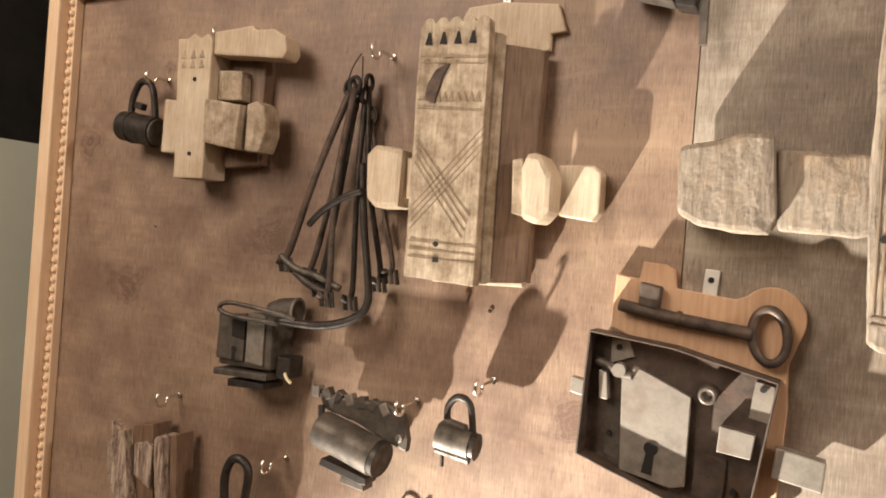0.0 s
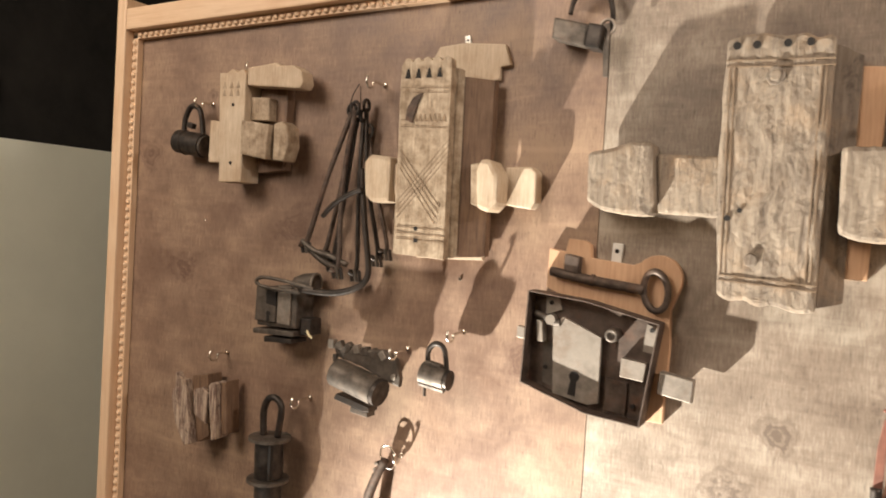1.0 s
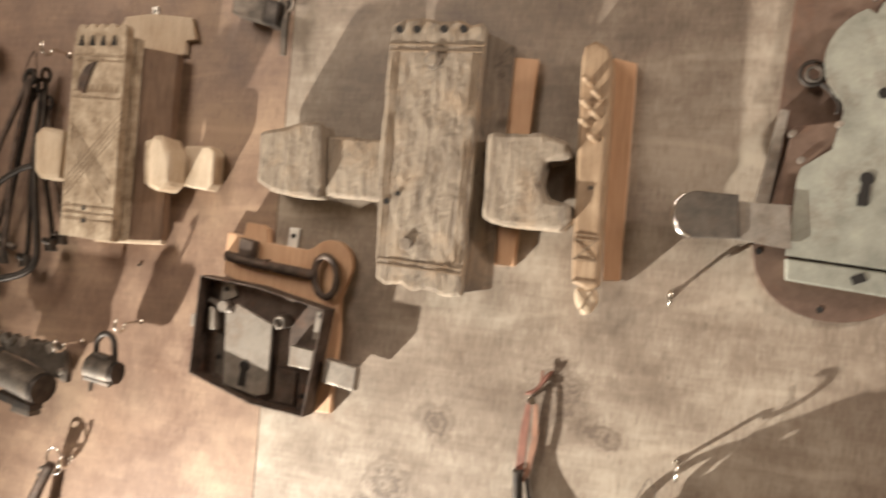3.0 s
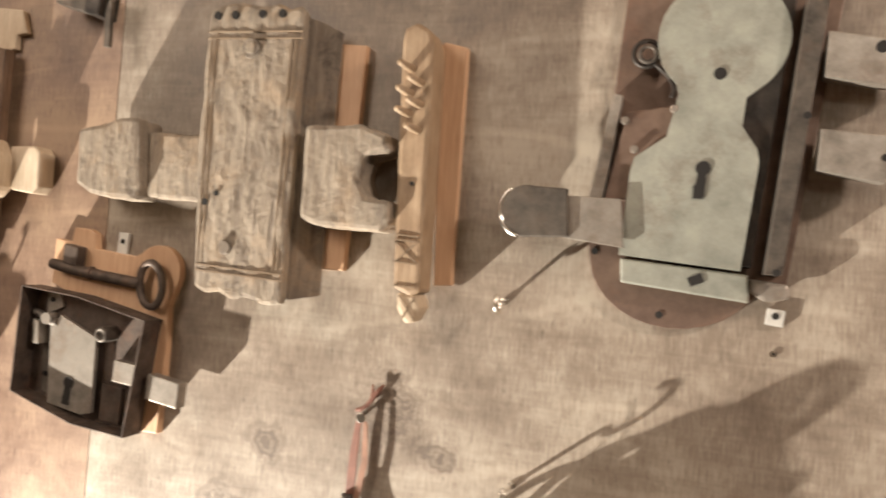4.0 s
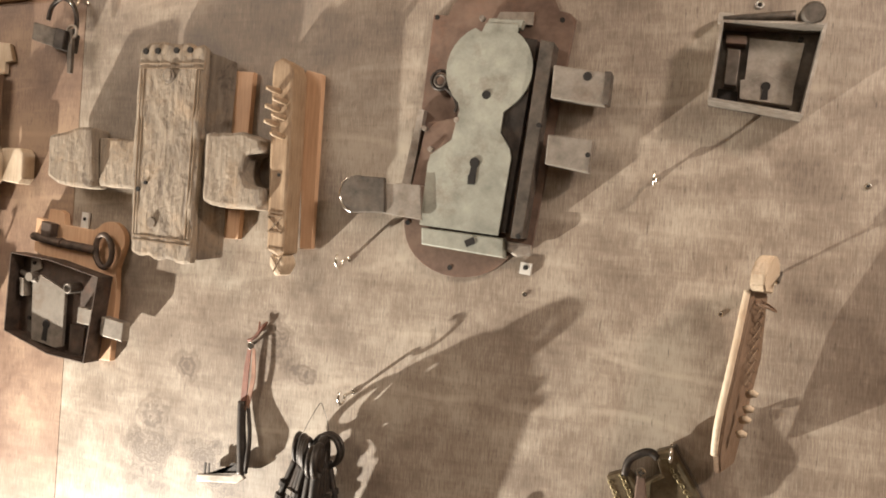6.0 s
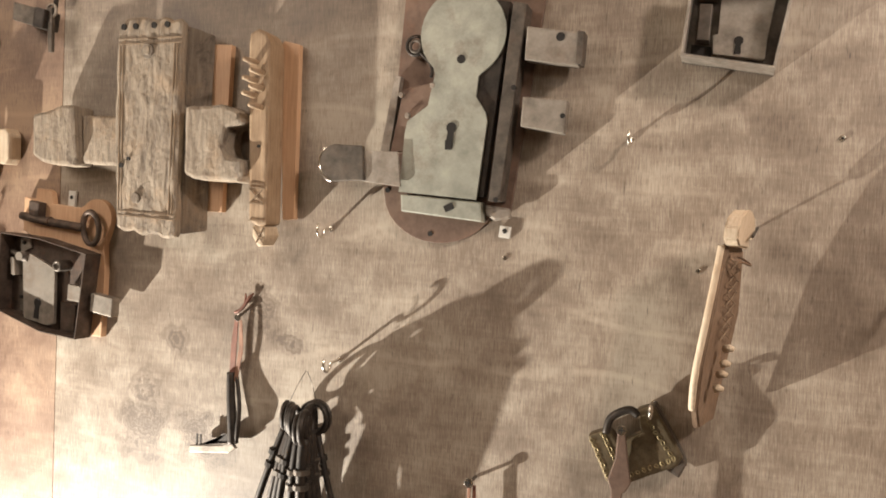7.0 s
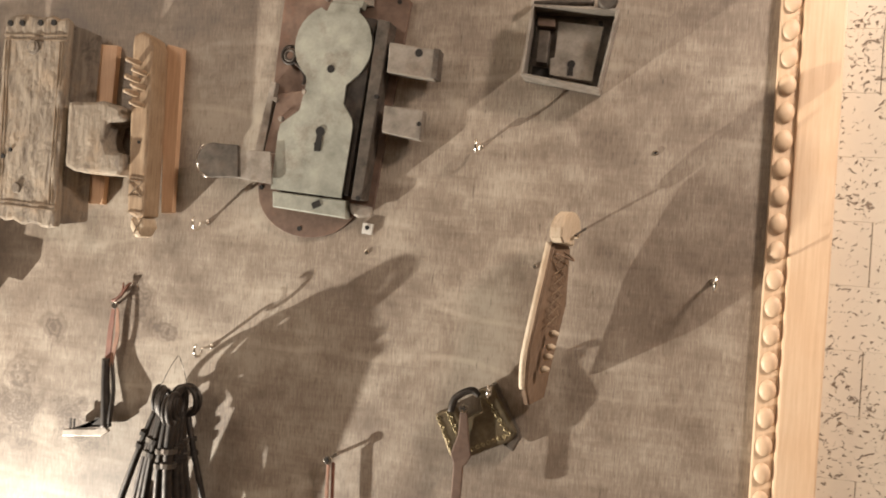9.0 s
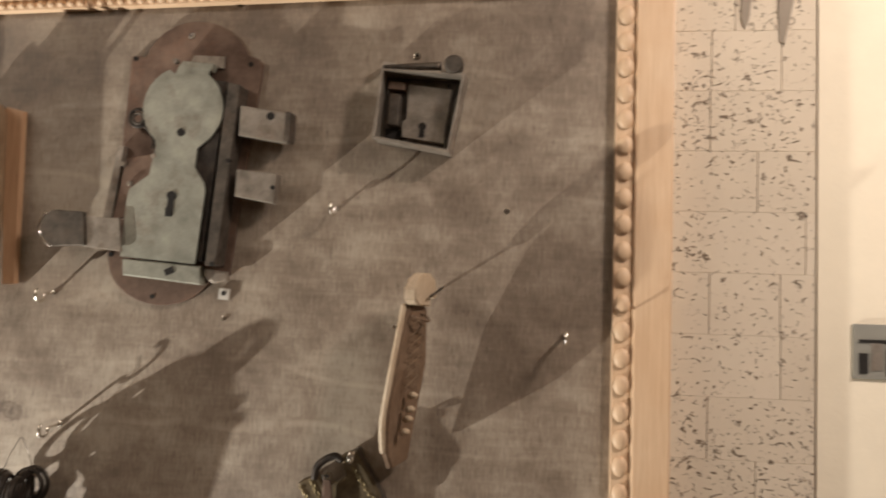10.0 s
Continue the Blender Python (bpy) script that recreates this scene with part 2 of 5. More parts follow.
def part(name, bm, material, parent=None, label="", smooth=False):
    """Links a bmesh, given in world coordinates, as one mesh object."""
    bmesh.ops.recalc_face_normals(bm, faces=bm.faces)
    if parent:
        bmesh.ops.translate(bm, verts=bm.verts, vec=-origin(parent))
    me = bpy.data.meshes.new(name)
    bm.to_mesh(me)
    bm.free()
    me.materials.append(material)
    if smooth:
        for p in me.polygons:
            p.use_smooth = True
    ob = new(name, me)
    ob.parent = parent
    return tagged(ob, label)


def rounded(ob):
    """Smooth sides, sharp rims."""
    ob.data.shade_smooth()
    ob.data.set_sharp_from_angle(angle=radians(40))
    return ob


def prism(points, front, back, bevel=0.0, bm=None, cuts=0):
    """A plate cut to an outline of (x, z), from depth back to depth front before the board."""
    made = bmesh.new()
    a = [made.verts.new((x, -front, z)) for x, z in points]
    b = [made.verts.new((x, -back, z)) for x, z in points]
    made.faces.new(a)
    made.faces.new(list(reversed(b)))
    k = len(points)
    for i in range(k):
        made.faces.new((a[i], b[i], b[(i + 1) % k], a[(i + 1) % k]))
    bmesh.ops.recalc_face_normals(made, faces=made.faces)
    if bevel:
        bmesh.ops.bevel(made, geom=list(made.edges), offset=bevel, segments=2, affect="EDGES", profile=0.6, clamp_overlap=True)
    if bm is None:
        return made
    return join(bm, made)


def join(bm, other):
    me = bpy.data.meshes.new("tmp")
    other.to_mesh(me)
    other.free()
    bm.from_mesh(me)
    bpy.data.meshes.remove(me)
    return bm


def worn_prism(points, front, back, amp=0.002, freq=40.0, bevel=0.003, step=0.012, seed=0.0):
    """A plate like prism, cut fine and pushed about by noise, for hewn and worn wood."""
    bm = prism(points, front, back, bevel)
    bmesh.ops.triangulate(bm, faces=[f for f in bm.faces if len(f.verts) > 4])
    for _ in range(5):
        long = [e for e in bm.edges if e.calc_length() > step]
        if not long or len(bm.edges) > 14000:
            break
        bmesh.ops.subdivide_edges(bm, edges=long, cuts=1, use_grid_fill=True)
        bmesh.ops.triangulate(bm, faces=[f for f in bm.faces if len(f.verts) > 4])
    bm.normal_update()
    shift = Vector((seed, seed * 2, -seed))
    for v in bm.verts:
        p = Vector((v.co.x * freq, v.co.y * freq, v.co.z * freq * 0.35)) + shift
        v.co += v.normal * (amp * noise.fractal(p, 0.8, 2.0, 3))
    return bm


def loft(front_points, back_points, front, back):
    """A block with splayed sides: one outline at depth front, another at depth back."""
    bm = bmesh.new()
    a = [bm.verts.new((x, -front, z)) for x, z in front_points]
    b = [bm.verts.new((x, -back, z)) for x, z in back_points]
    bm.faces.new(a), bm.faces.new(list(reversed(b)))
    for i in range(len(a)):
        k = (i + 1) % len(a)
        bm.faces.new((a[i], b[i], b[k], a[k]))
    bmesh.ops.recalc_face_normals(bm, faces=bm.faces)
    bmesh.ops.bevel(bm, geom=list(bm.edges), offset=0.0012, segments=2, affect="EDGES", clamp_overlap=True)
    return bm


def box(x0, x1, z0, z1, front, back, bevel=0.0, bm=None):
    return prism([(x0, z0), (x1, z0), (x1, z1), (x0, z1)], front, back, bevel, bm)


def tilted(cx, cz, w, h, angle):
    a = radians(angle)
    c, s = math.cos(a), math.sin(a)
    return [(cx + c * u - s * v, cz + s * u + c * v) for u, v in ((-w / 2, -h / 2), (w / 2, -h / 2), (w / 2, h / 2), (-w / 2, h / 2))]


def arc(cx, cz, r, a0, a1, n=12, rz=None):
    rz = r if rz is None else rz
    return [(cx + r * math.cos(radians(a0 + (a1 - a0) * i / n)), cz + rz * math.sin(radians(a0 + (a1 - a0) * i / n))) for i in range(n + 1)]


def tube(points, radius, sides=8, closed=False, bm=None, flat=1.0):
    """A rod along points; radius may be one value or one a point."""
    bm = bm or bmesh.new()
    pts = [Vector(p) for p in points]
    k = len(pts)
    radii = radius if isinstance(radius, (list, tuple)) else [radius] * k
    rings, up = [], None
    for i, p in enumerate(pts):
        a = pts[(i - 1) % k] if closed or i else p
        b = pts[(i + 1) % k] if closed or i < k - 1 else p
        d = (b - a).normalized()
        if up is None:
            up = d.orthogonal().normalized()
        up = (up - d * up.dot(d)).normalized()
        side = d.cross(up)
        rings.append([bm.verts.new(p + (up * math.cos(2 * math.pi * j / sides) + side * flat * math.sin(2 * math.pi * j / sides)) * radii[i]) for j in range(sides)])
    for i in range(k if closed else k - 1):
        r, q = rings[i], rings[(i + 1) % k]
        for j in range(sides):
            bm.faces.new((r[j], r[(j + 1) % sides], q[(j + 1) % sides], q[j]))
    if not closed:
        bm.faces.new(list(reversed(rings[0])))
        bm.faces.new(rings[-1])
    return bm


def smooth_path(points, n=6):
    pts = [Vector(p) for p in points]
    out = []
    for i in range(len(pts) - 1):
        p0, p1, p2, p3 = pts[max(i - 1, 0)], pts[i], pts[i + 1], pts[min(i + 2, len(pts) - 1)]
        for j in range(n):
            t = j / n
            out.append(0.5 * (2 * p1 + (p2 - p0) * t + (2 * p0 - 5 * p1 + 4 * p2 - p3) * t * t + (3 * p1 - p0 - 3 * p2 + p3) * t**3))
    return out + [pts[-1]]


def rod(points, radius, n=6, sides=8, bm=None, flat=1.0):
    path = smooth_path(points, n)
    if isinstance(radius, (list, tuple)):
        m = len(path) - 1
        k = len(radius) - 1
        radius = [radius[min(int(i * k / m), k - 1)] * (1 - (i * k / m - min(int(i * k / m), k - 1))) + radius[min(int(i * k / m), k - 1) + 1] * (i * k / m - min(int(i * k / m), k - 1)) for i in range(m + 1)]
    return tube(path, radius, sides, bm=bm, flat=flat)


def loop(centre, r, thick, axis="y", rz=None, n=24, turn=0.0, bm=None, sides=8):
    """A ring; axis is the direction that it faces."""
    rz = r if rz is None else rz
    pts = []
    for i in range(n):
        a = 2 * math.pi * i / n
        u, v = r * math.cos(a), rz * math.sin(a)
        p = {"y": Vector((u, 0, v)), "x": Vector((0, u, v)), "z": Vector((u, v, 0))}[axis]
        p.rotate(Euler((0, radians(turn) if axis == "y" else 0, radians(turn) if axis != "y" else 0)))
        pts.append(Vector(centre) + p)
    return tube(pts, thick, sides, True, bm)


def disc(x, z, r, front, back, n=16, bevel=0.0, bm=None):
    return prism([(x + r * math.cos(2 * math.pi * i / n), z + r * math.sin(2 * math.pi * i / n)) for i in range(n)], front, back, bevel, bm)


def keyhole(x, z, r, h, front, back, turn=0.0):
    pts = arc(0, 0, r, -55, 235, 14) + [(-r * 0.75, -h), (r * 0.75, -h)]
    a = radians(turn)
    return prism([(x + u * math.cos(a) - v * math.sin(a), z + u * math.sin(a) + v * math.cos(a)) for u, v in pts], front, back)


def bar(p, q, thick, bm=None, sides=6):
    return tube([p, q], thick, sides, bm=bm)


def screw_head(parent, x, z, depth, r=0.004, name="screw"):
    s = part(name, disc(x, z, r, depth + 0.0016, depth - 0.001, 12, 0.0006), CHROME, parent, "bright cross-head screw")
    bm = box(x - r * 0.6, x + r * 0.6, z - r * 0.12, z + r * 0.12, depth + 0.0021, depth + 0.0014)
    box(x - r * 0.12, x + r * 0.12, z - r * 0.6, z + r * 0.6, depth + 0.0023, depth + 0.0013, bm=bm)
    part("slot", bm, HOLE, s)
    return s


def wire_hook(x, z, reach=0.034, r=0.0092, thick=0.0018):
    """A screw-in cup hook: base on the board at (x, z), curling up at its tip."""
    ob = thing("wire_hook", (x, 0, z), "bright bent wire hook screwed into the plywood board", "hook", "wire hooks on the board")
    pts = [(x, 0.003, z), (x, -0.010, z), (x, -(reach - 2 * r), z - 0.0005)]
    pts += [(x, -(reach - r) + r * math.cos(radians(a)), z - 0.001 - r * math.sin(radians(a))) for a in range(30, 231, 25)]
    part("wire", rod(pts, thick, 3, 8), CHROME, ob, smooth=True)
    part("collar", disc(x, z, 0.0035, 0.0035, -0.002, 12, 0.0008), CHROME, ob)
    return ob


# ---- the room ----
tagged(part("floor", box(-4.0, 4.2, -0.10, 0.0, 4.0, -2.6), FLOORM), "dark plain museum floor", "floor", kind="structure")
tagged(part("ceiling", box(-4.0, 4.2, 3.0, 3.1, 4.0, -2.6), ROOM), "plain beige ceiling", "ceiling", kind="structure")
tagged(part("wall_south", box(-4.0, 4.2, 0.0, 3.0, 4.0, 3.9), ROOM), "plain beige wall behind the viewer", "wall", kind="structure")
tagged(part("wall_west", box(-4.0, -3.9, 0.0, 3.0, 3.9, -2.6), ROOM), "plain beige side wall", "wall", kind="structure")
tagged(part("wall_east", box(4.1, 4.2, 0.0, 3.0, 3.9, -2.6), ROOM), "plain beige side wall", "wall", kind="structure")
tagged(part("wall_north", box(1.654, 4.1, 0.0, 3.0, -0.028, -0.15), PLASTER), "cream plastered wall with small pits", "wall", kind="structure")
stone_wall = tagged(part("wall_stone", box(-0.3, 1.654, 0.0, 3.0, -0.040, -0.15), plain("mortar", (0.60, 0.51, 0.40), 0.9)), "porous limestone block wall", "wall", kind="structure")



def standing(a, b, thick, height):
    """An upright slab over the ground line from a to b."""
    bm = bmesh.new()
    u = (Vector((*b, 0)) - Vector((*a, 0))).normalized()
    side = Vector((-u.y, u.x, 0)) * thick
    ground = [Vector((*a, 0)), Vector((*b, 0)), Vector((*b, 0)) + side, Vector((*a, 0)) + side]
    lo = [bm.verts.new(p) for p in ground]
    hi = [bm.verts.new(p + Vector((0, 0, height))) for p in ground]
    bm.faces.new(lo), bm.faces.new(hi)
    for k in range(4):
        bm.faces.new((lo[k], lo[(k + 1) % 4], hi[(k + 1) % 4], hi[k]))
    return bm


partition = thing("partition", (-1.70, 0.8, 0), "grey-green painted low partition panel", "partition")
part("panel", standing((-1.70, -0.60), (-1.66, 2.30), 0.04, 1.80), GREENWALL, partition)
# added sheet: the darkness beyond the partition as near-black colour
tagged(part("backdrop", standing((-2.38, -1.60), (-2.34, 2.55), 0.05, 3.0), DARK_OPENING), "near-black sheet standing for the dark opening behind the partition", "backdrop", kind="structure")

# ---- the display board ----
X0, X1, Z0, Z1, SEAM = -0.617, 1.412, 0.90, 1.925, 0.233


def top_z(x):
    """The top rail is not quite level."""
    return 1.916 + (x - X0) * 0.0205


board = thing("display_board", (0.4, 0.0, 0.9), "brown plywood display board in a pale pine frame", "display board")
part("plywood_sheet", box(X0 - 0.012, SEAM - 0.0006, Z0 - 0.01, Z1 + 0.040, 0.0, -0.018), PLY_LEFT, board, "reddish brown plywood sheet")
part("plywood_sheet", box(SEAM + 0.0006, X1 + 0.014, Z0 - 0.01, Z1 + 0.040, 0.0, -0.018), PLY_RIGHT, board, "greyer plywood sheet with knots")
part("backing_frame", box(X0, X1, Z0, Z1, -0.018, -0.039), BACKING, board)
part("frame_rail", box(X0 - 0.036, X0 - 0.013, Z0 - 0.06, Z1 + 0.060, 0.030, -0.030, 0.003), PINE, board)
part("frame_rail", box(X1 + 0.0225, X1 + 0.067, Z0 - 0.06, Z1 + 0.090, 0.017, -0.030, 0.003), PINE, board)
part("frame_rail", prism([(X0 - 0.0125, top_z(X0) + 0.013), (X1 + 0.022, top_z(X1) + 0.013), (X1 + 0.022, top_z(X1) + 0.050), (X0 - 0.0125, top_z(X0) + 0.050)], 0.030, -0.030, 0.003), PINE_X, board)
part("frame_rail", box(X0 - 0.0125, X1 + 0.0165, Z0 - 0.06, Z0 - 0.013, 0.030, -0.030, 0.003), PINE_X, board)
mould_r = part("moulding", box(X1, X1 + 0.0220, Z0, Z1 + 0.030, 0.0115, 0.0005, 0.001), PINE, board)
mould_l = part("moulding", box(X0 - 0.0125, X0, Z0, Z1, 0.013, 0.0005, 0.001), PINE, board)
mould_t = part("moulding", prism([(X0 - 0.0125, top_z(X0)), (X1 + 0.022, top_z(X1)), (X1 + 0.022, top_z(X1) + 0.0127), (X0 - 0.0125, top_z(X0) + 0.0127)], 0.013, 0.0005, 0.001), PINE_X, board)

# beads of the moulding
bead = bmesh.new()
bmesh.ops.create_uvsphere(bead, u_segments=12, v_segments=8, radius=1.0)
bmesh.ops.delete(bead, geom=[v for v in bead.verts if v.co.y > 0.1], context="VERTS")
bead_mesh = bpy.data.meshes.new("bead")
bead.to_mesh(bead_mesh), bead.free()
bead_mesh.materials.append(PINE)
for p in bead_mesh.polygons:
    p.use_smooth = True


def add_bead(parent, x, z, rx, rz):
    ob = new("bead", bead_mesh)
    ob.parent = parent
    ob.matrix_basis = Matrix.Translation(Vector((x, -0.0128, z)) - origin(parent)) @ Matrix.Diagonal((rx, 0.0055, rz, 1))


for i in range(32):
    add_bead(mould_r, X1 + 0.0110, Z1 + 0.028 - 0.0314 * i, 0.0092, 0.0118)
for i in range(72):
    add_bead(mould_l, X0 - 0.0062, Z1 - 0.016 - 0.0140 * i, 0.0045, 0.0054)
for i in range(144):
    add_bead(mould_t, X0 + 0.008 + 0.0140 * i, top_z(X0 + 0.008 + 0.0140 * i) + 0.0062, 0.0054, 0.0045)

# ---- the stone wall's blocks ----
rows = [(1.8415 + 0.0745 * k, 1.9135 + 0.0745 * k) for k in range(4, -12, -1)]
for i, (a, b) in enumerate(rows):
    cuts = [1.44, 1.557 + 0.028 * ((i * 7) % 5 - 1), 1.6525] if i % 4 else [1.44, 1.53, 1.612, 1.6525]
    for x0, x1 in zip(cuts, cuts[1:]):
        bm = box(x0 + 0.0004, x1 - 0.0004, a - 0.0012, b + 0.0012, -0.030 + 0.0008 * ((i * 3) % 3), -0.042, 0.0007)
        part("stone_block", bm, STONE, stone_wall)
stains = thing("paint_drip", (1.62, 0.029, 1.93), "grey paint drips running down the stone blocks", "stain", "paint drips")
part("drip", worn_prism([(1.563, 2.013), (1.576, 2.013), (1.577, 1.963), (1.573, 1.928), (1.568, 1.916), (1.564, 1.930)], -0.0280, -0.0302, 0.001, 60, 0.0, 0.01), DRIP, stains)
part("drip", worn_prism([(1.605, 2.013), (1.625, 2.013), (1.627, 1.953), (1.621, 1.928), (1.615, 1.896), (1.609, 1.900), (1.607, 1.953)], -0.0280, -0.0302, 0.001, 60, 0.0, 0.01), DRIP, stains)

plate = thing("wall_plate", (1.719, 0.026, 1.525), "small grey printed plate on the plastered wall", "sign")
part("card", box(1.693, 1.755, 1.497, 1.561, -0.0245, -0.0275, 0.0008), CARD, plate)
for x0, x1, z0, z1 in ((1.699, 1.709, 1.503, 1.527), (1.713, 1.725, 1.507, 1.539), (1.729, 1.749, 1.501, 1.533), (1.699, 1.749, 1.539, 1.543)):
    part("print", box(x0, x1, z0, z1, -0.0236, -0.0250), HOLE if x0 != 1.713 else STEEL, plate)

# ---- small fixings on the board ----
for x, z, reach in ((-0.0985, 1.8174, 0.048), (0.6956, 1.5683, 0.038), (0.7146, 1.4000, 0.045), (1.0718, 1.6847, 0.030), (1.3571, 1.5370, 0.045), (-0.4404, 1.7982, 0.040), (0.0537, 1.4745, 0.050), (-0.0346, 1.4397, 0.050), (-0.3809, 1.3903, 0.040), (-0.2048, 1.3429, 0.046), (0.2362, 1.9193, 0.036), (1.1095, 1.3895, 0.046), (-0.0342, 1.2873, 0.024), (-0.3497, 1.8539, 0.022)):
    wire_hook(x, z, reach)


def fixing(name, x, z, label, r=0.0028):
    ob = thing(name, (x, 0, z), label, name.replace("_", " "))
    part("head", disc(x, z, r, 0.0018, -0.002, 10, 0.0006), CHROME, ob)
    part("recess", disc(x, z, r * 0.45, 0.0022, 0.0010, 8), HOLE, ob)


fixing("nail", 0.0428, 1.5467, "bright nail head in the brown plywood")
fixing("nail", -0.4454, 1.6053, "small bright nail in the brown plywood", 0.002)
fixing("screw", 1.2843, 1.6848, "small screw in the plywood board", 0.0035)
fixing("screw", 0.9296, 1.5431, "small screw in the plywood board", 0.003)
fixing("screw", 1.1500, 1.5397, "short pin in the plywood board", 0.003)


def hanger(x, z, w, h, turn, label):
    ob = thing("metal_hanger", (x, 0, z), label, "hanger", "metal hangers")
    part("strip", prism(tilted(x, z, w, h, turn), 0.0045, 0.0005, 0.0005), ZINC, ob)
    part("hole", disc(x, z + h * 0.1, w * 0.22, 0.0052, 0.003, 12), HOLE, ob)


hanger(0.2601, 1.5968, 0.013, 0.024, -4, "bright steel hanger strip above the key board")
hanger(0.9294, 1.5738, 0.014, 0.014, -6, "square bright washer plate on the plywood")
hanger(0.0351, 1.8712, 0.008, 0.016, 8, "bent bright hanger tab over the carved lock")

# ---- small pale lock with an arm ----
ob = thing("small_wooden_lock", (-0.3384, -0.03, 1.6698), "pale bare wooden lock with a side arm and bolt", "wooden lock")
part("body", worn_prism([(-0.3691, 1.6667), (-0.3219, 1.6677), (-0.3210, 1.8336), (-0.3288, 1.8419), (-0.3394, 1.8371), (-0.3504, 1.8431), (-0.3610, 1.8372), (-0.3761, 1.8375)], 0.052, 0.012, 0.0008, 40, 0.002, 0.02, 3.0), PALE, ob)
part("arm", worn_prism([(-0.3199, 1.8164), (-0.2162, 1.8080), (-0.2113, 1.8167), (-0.2142, 1.8336), (-0.2316, 1.8436), (-0.2582, 1.8437), (-0.2638, 1.8488), (-0.3203, 1.8444)], 0.050, 0.022, 0.0008, 40, 0.003, 0.012, 5.0), PALE, ob)
part("back_board", worn_prism([(-0.3191, 1.6838), (-0.2649, 1.6892), (-0.2642, 1.8317), (-0.3187, 1.8294)], 0.020, 0.001, 0.0006, 40, 0.002, 0.02, 6.0), BROWN, ob)
part("bolt", worn_prism([(-0.3206, 1.7103), (-0.2698, 1.7027), (-0.2653, 1.7549), (-0.3207, 1.7627)], 0.058, 0.0205, 0.0008, 40, 0.003, 0.012, 7.0), CARVED, ob)
part("bolt_end", worn_prism([(-0.2622, 1.7020), (-0.2416, 1.7011), (-0.2339, 1.7236), (-0.2373, 1.7520), (-0.2484, 1.7610), (-0.2633, 1.7571)], 0.050, 0.0205, 0.0008, 40, 0.003, 0.012, 8.0), CARVED, ob)
part("block", worn_prism([(-0.3206, 1.7648), (-0.2829, 1.7636), (-0.2843, 1.7987), (-0.3207, 1.8002)], 0.038, 0.0205, 0.0006, 40, 0.002, 0.012, 9.0), CARVED, ob)
part("bolt_head", worn_prism([(-0.3975, 1.6980), (-0.3738, 1.6974), (-0.3756, 1.7629), (-0.3959, 1.7649)], 0.048, 0.016, 0.0008, 40, 0.003, 0.012, 10.0), PALE, ob)
for z in (1.7871, 1.6971):
    part("peg_hole", disc(-0.3447, z, 0.0026, 0.0530, 0.046, 10), HOLE, ob)
for i in range(3):
    for j in range(2):
        x, z = -0.3633 + 0.014 * i, 1.8057 + 0.012 * j
        part("notch", prism([(x - 0.004, z - 0.005), (x + 0.004, z - 0.005), (x, z + 0.005)], 0.0530, 0.050), CARVED, ob)

# ---- black padlock ----
ob = thing("black_padlock", (-0.4496, -0.03, 1.7052), "black iron padlock with a barrel body hanging on a hook", "padlock")
ob.scale, ob.location.x = (0.82, 0.85, 0.90), ob.location.x + 0.008
bm = tube([(-0.4934, -0.030, 1.7369), (-0.4556, -0.030, 1.7319), (-0.4224, -0.030, 1.7276)], 0.0215, 18)
rounded(part("body", bm, BLACK, ob))
part("band", loop((-0.4723, -0.030, 1.7340), 0.0218, 0.0012, "x", n=20), BLACK, ob)
rounded(part("end_cap", tube([(-0.4224, -0.030, 1.7276), (-0.4169, -0.030, 1.7269)], 0.019, 16), WORN, ob))
part("shackle", rod([(-0.4803, -0.030, 1.7520), (-0.4775, -0.030, 1.7795), (-0.4602, -0.031, 1.8003), (-0.4359, -0.031, 1.7908), (-0.4261, -0.030, 1.7447)], 0.0052, 6, 10), BLACK, ob, smooth=True)
part("lug", prism(tilted(-0.4607, 1.7653, 0.016, 0.010, -15), 0.036, 0.024, 0.002), BLACK, ob)

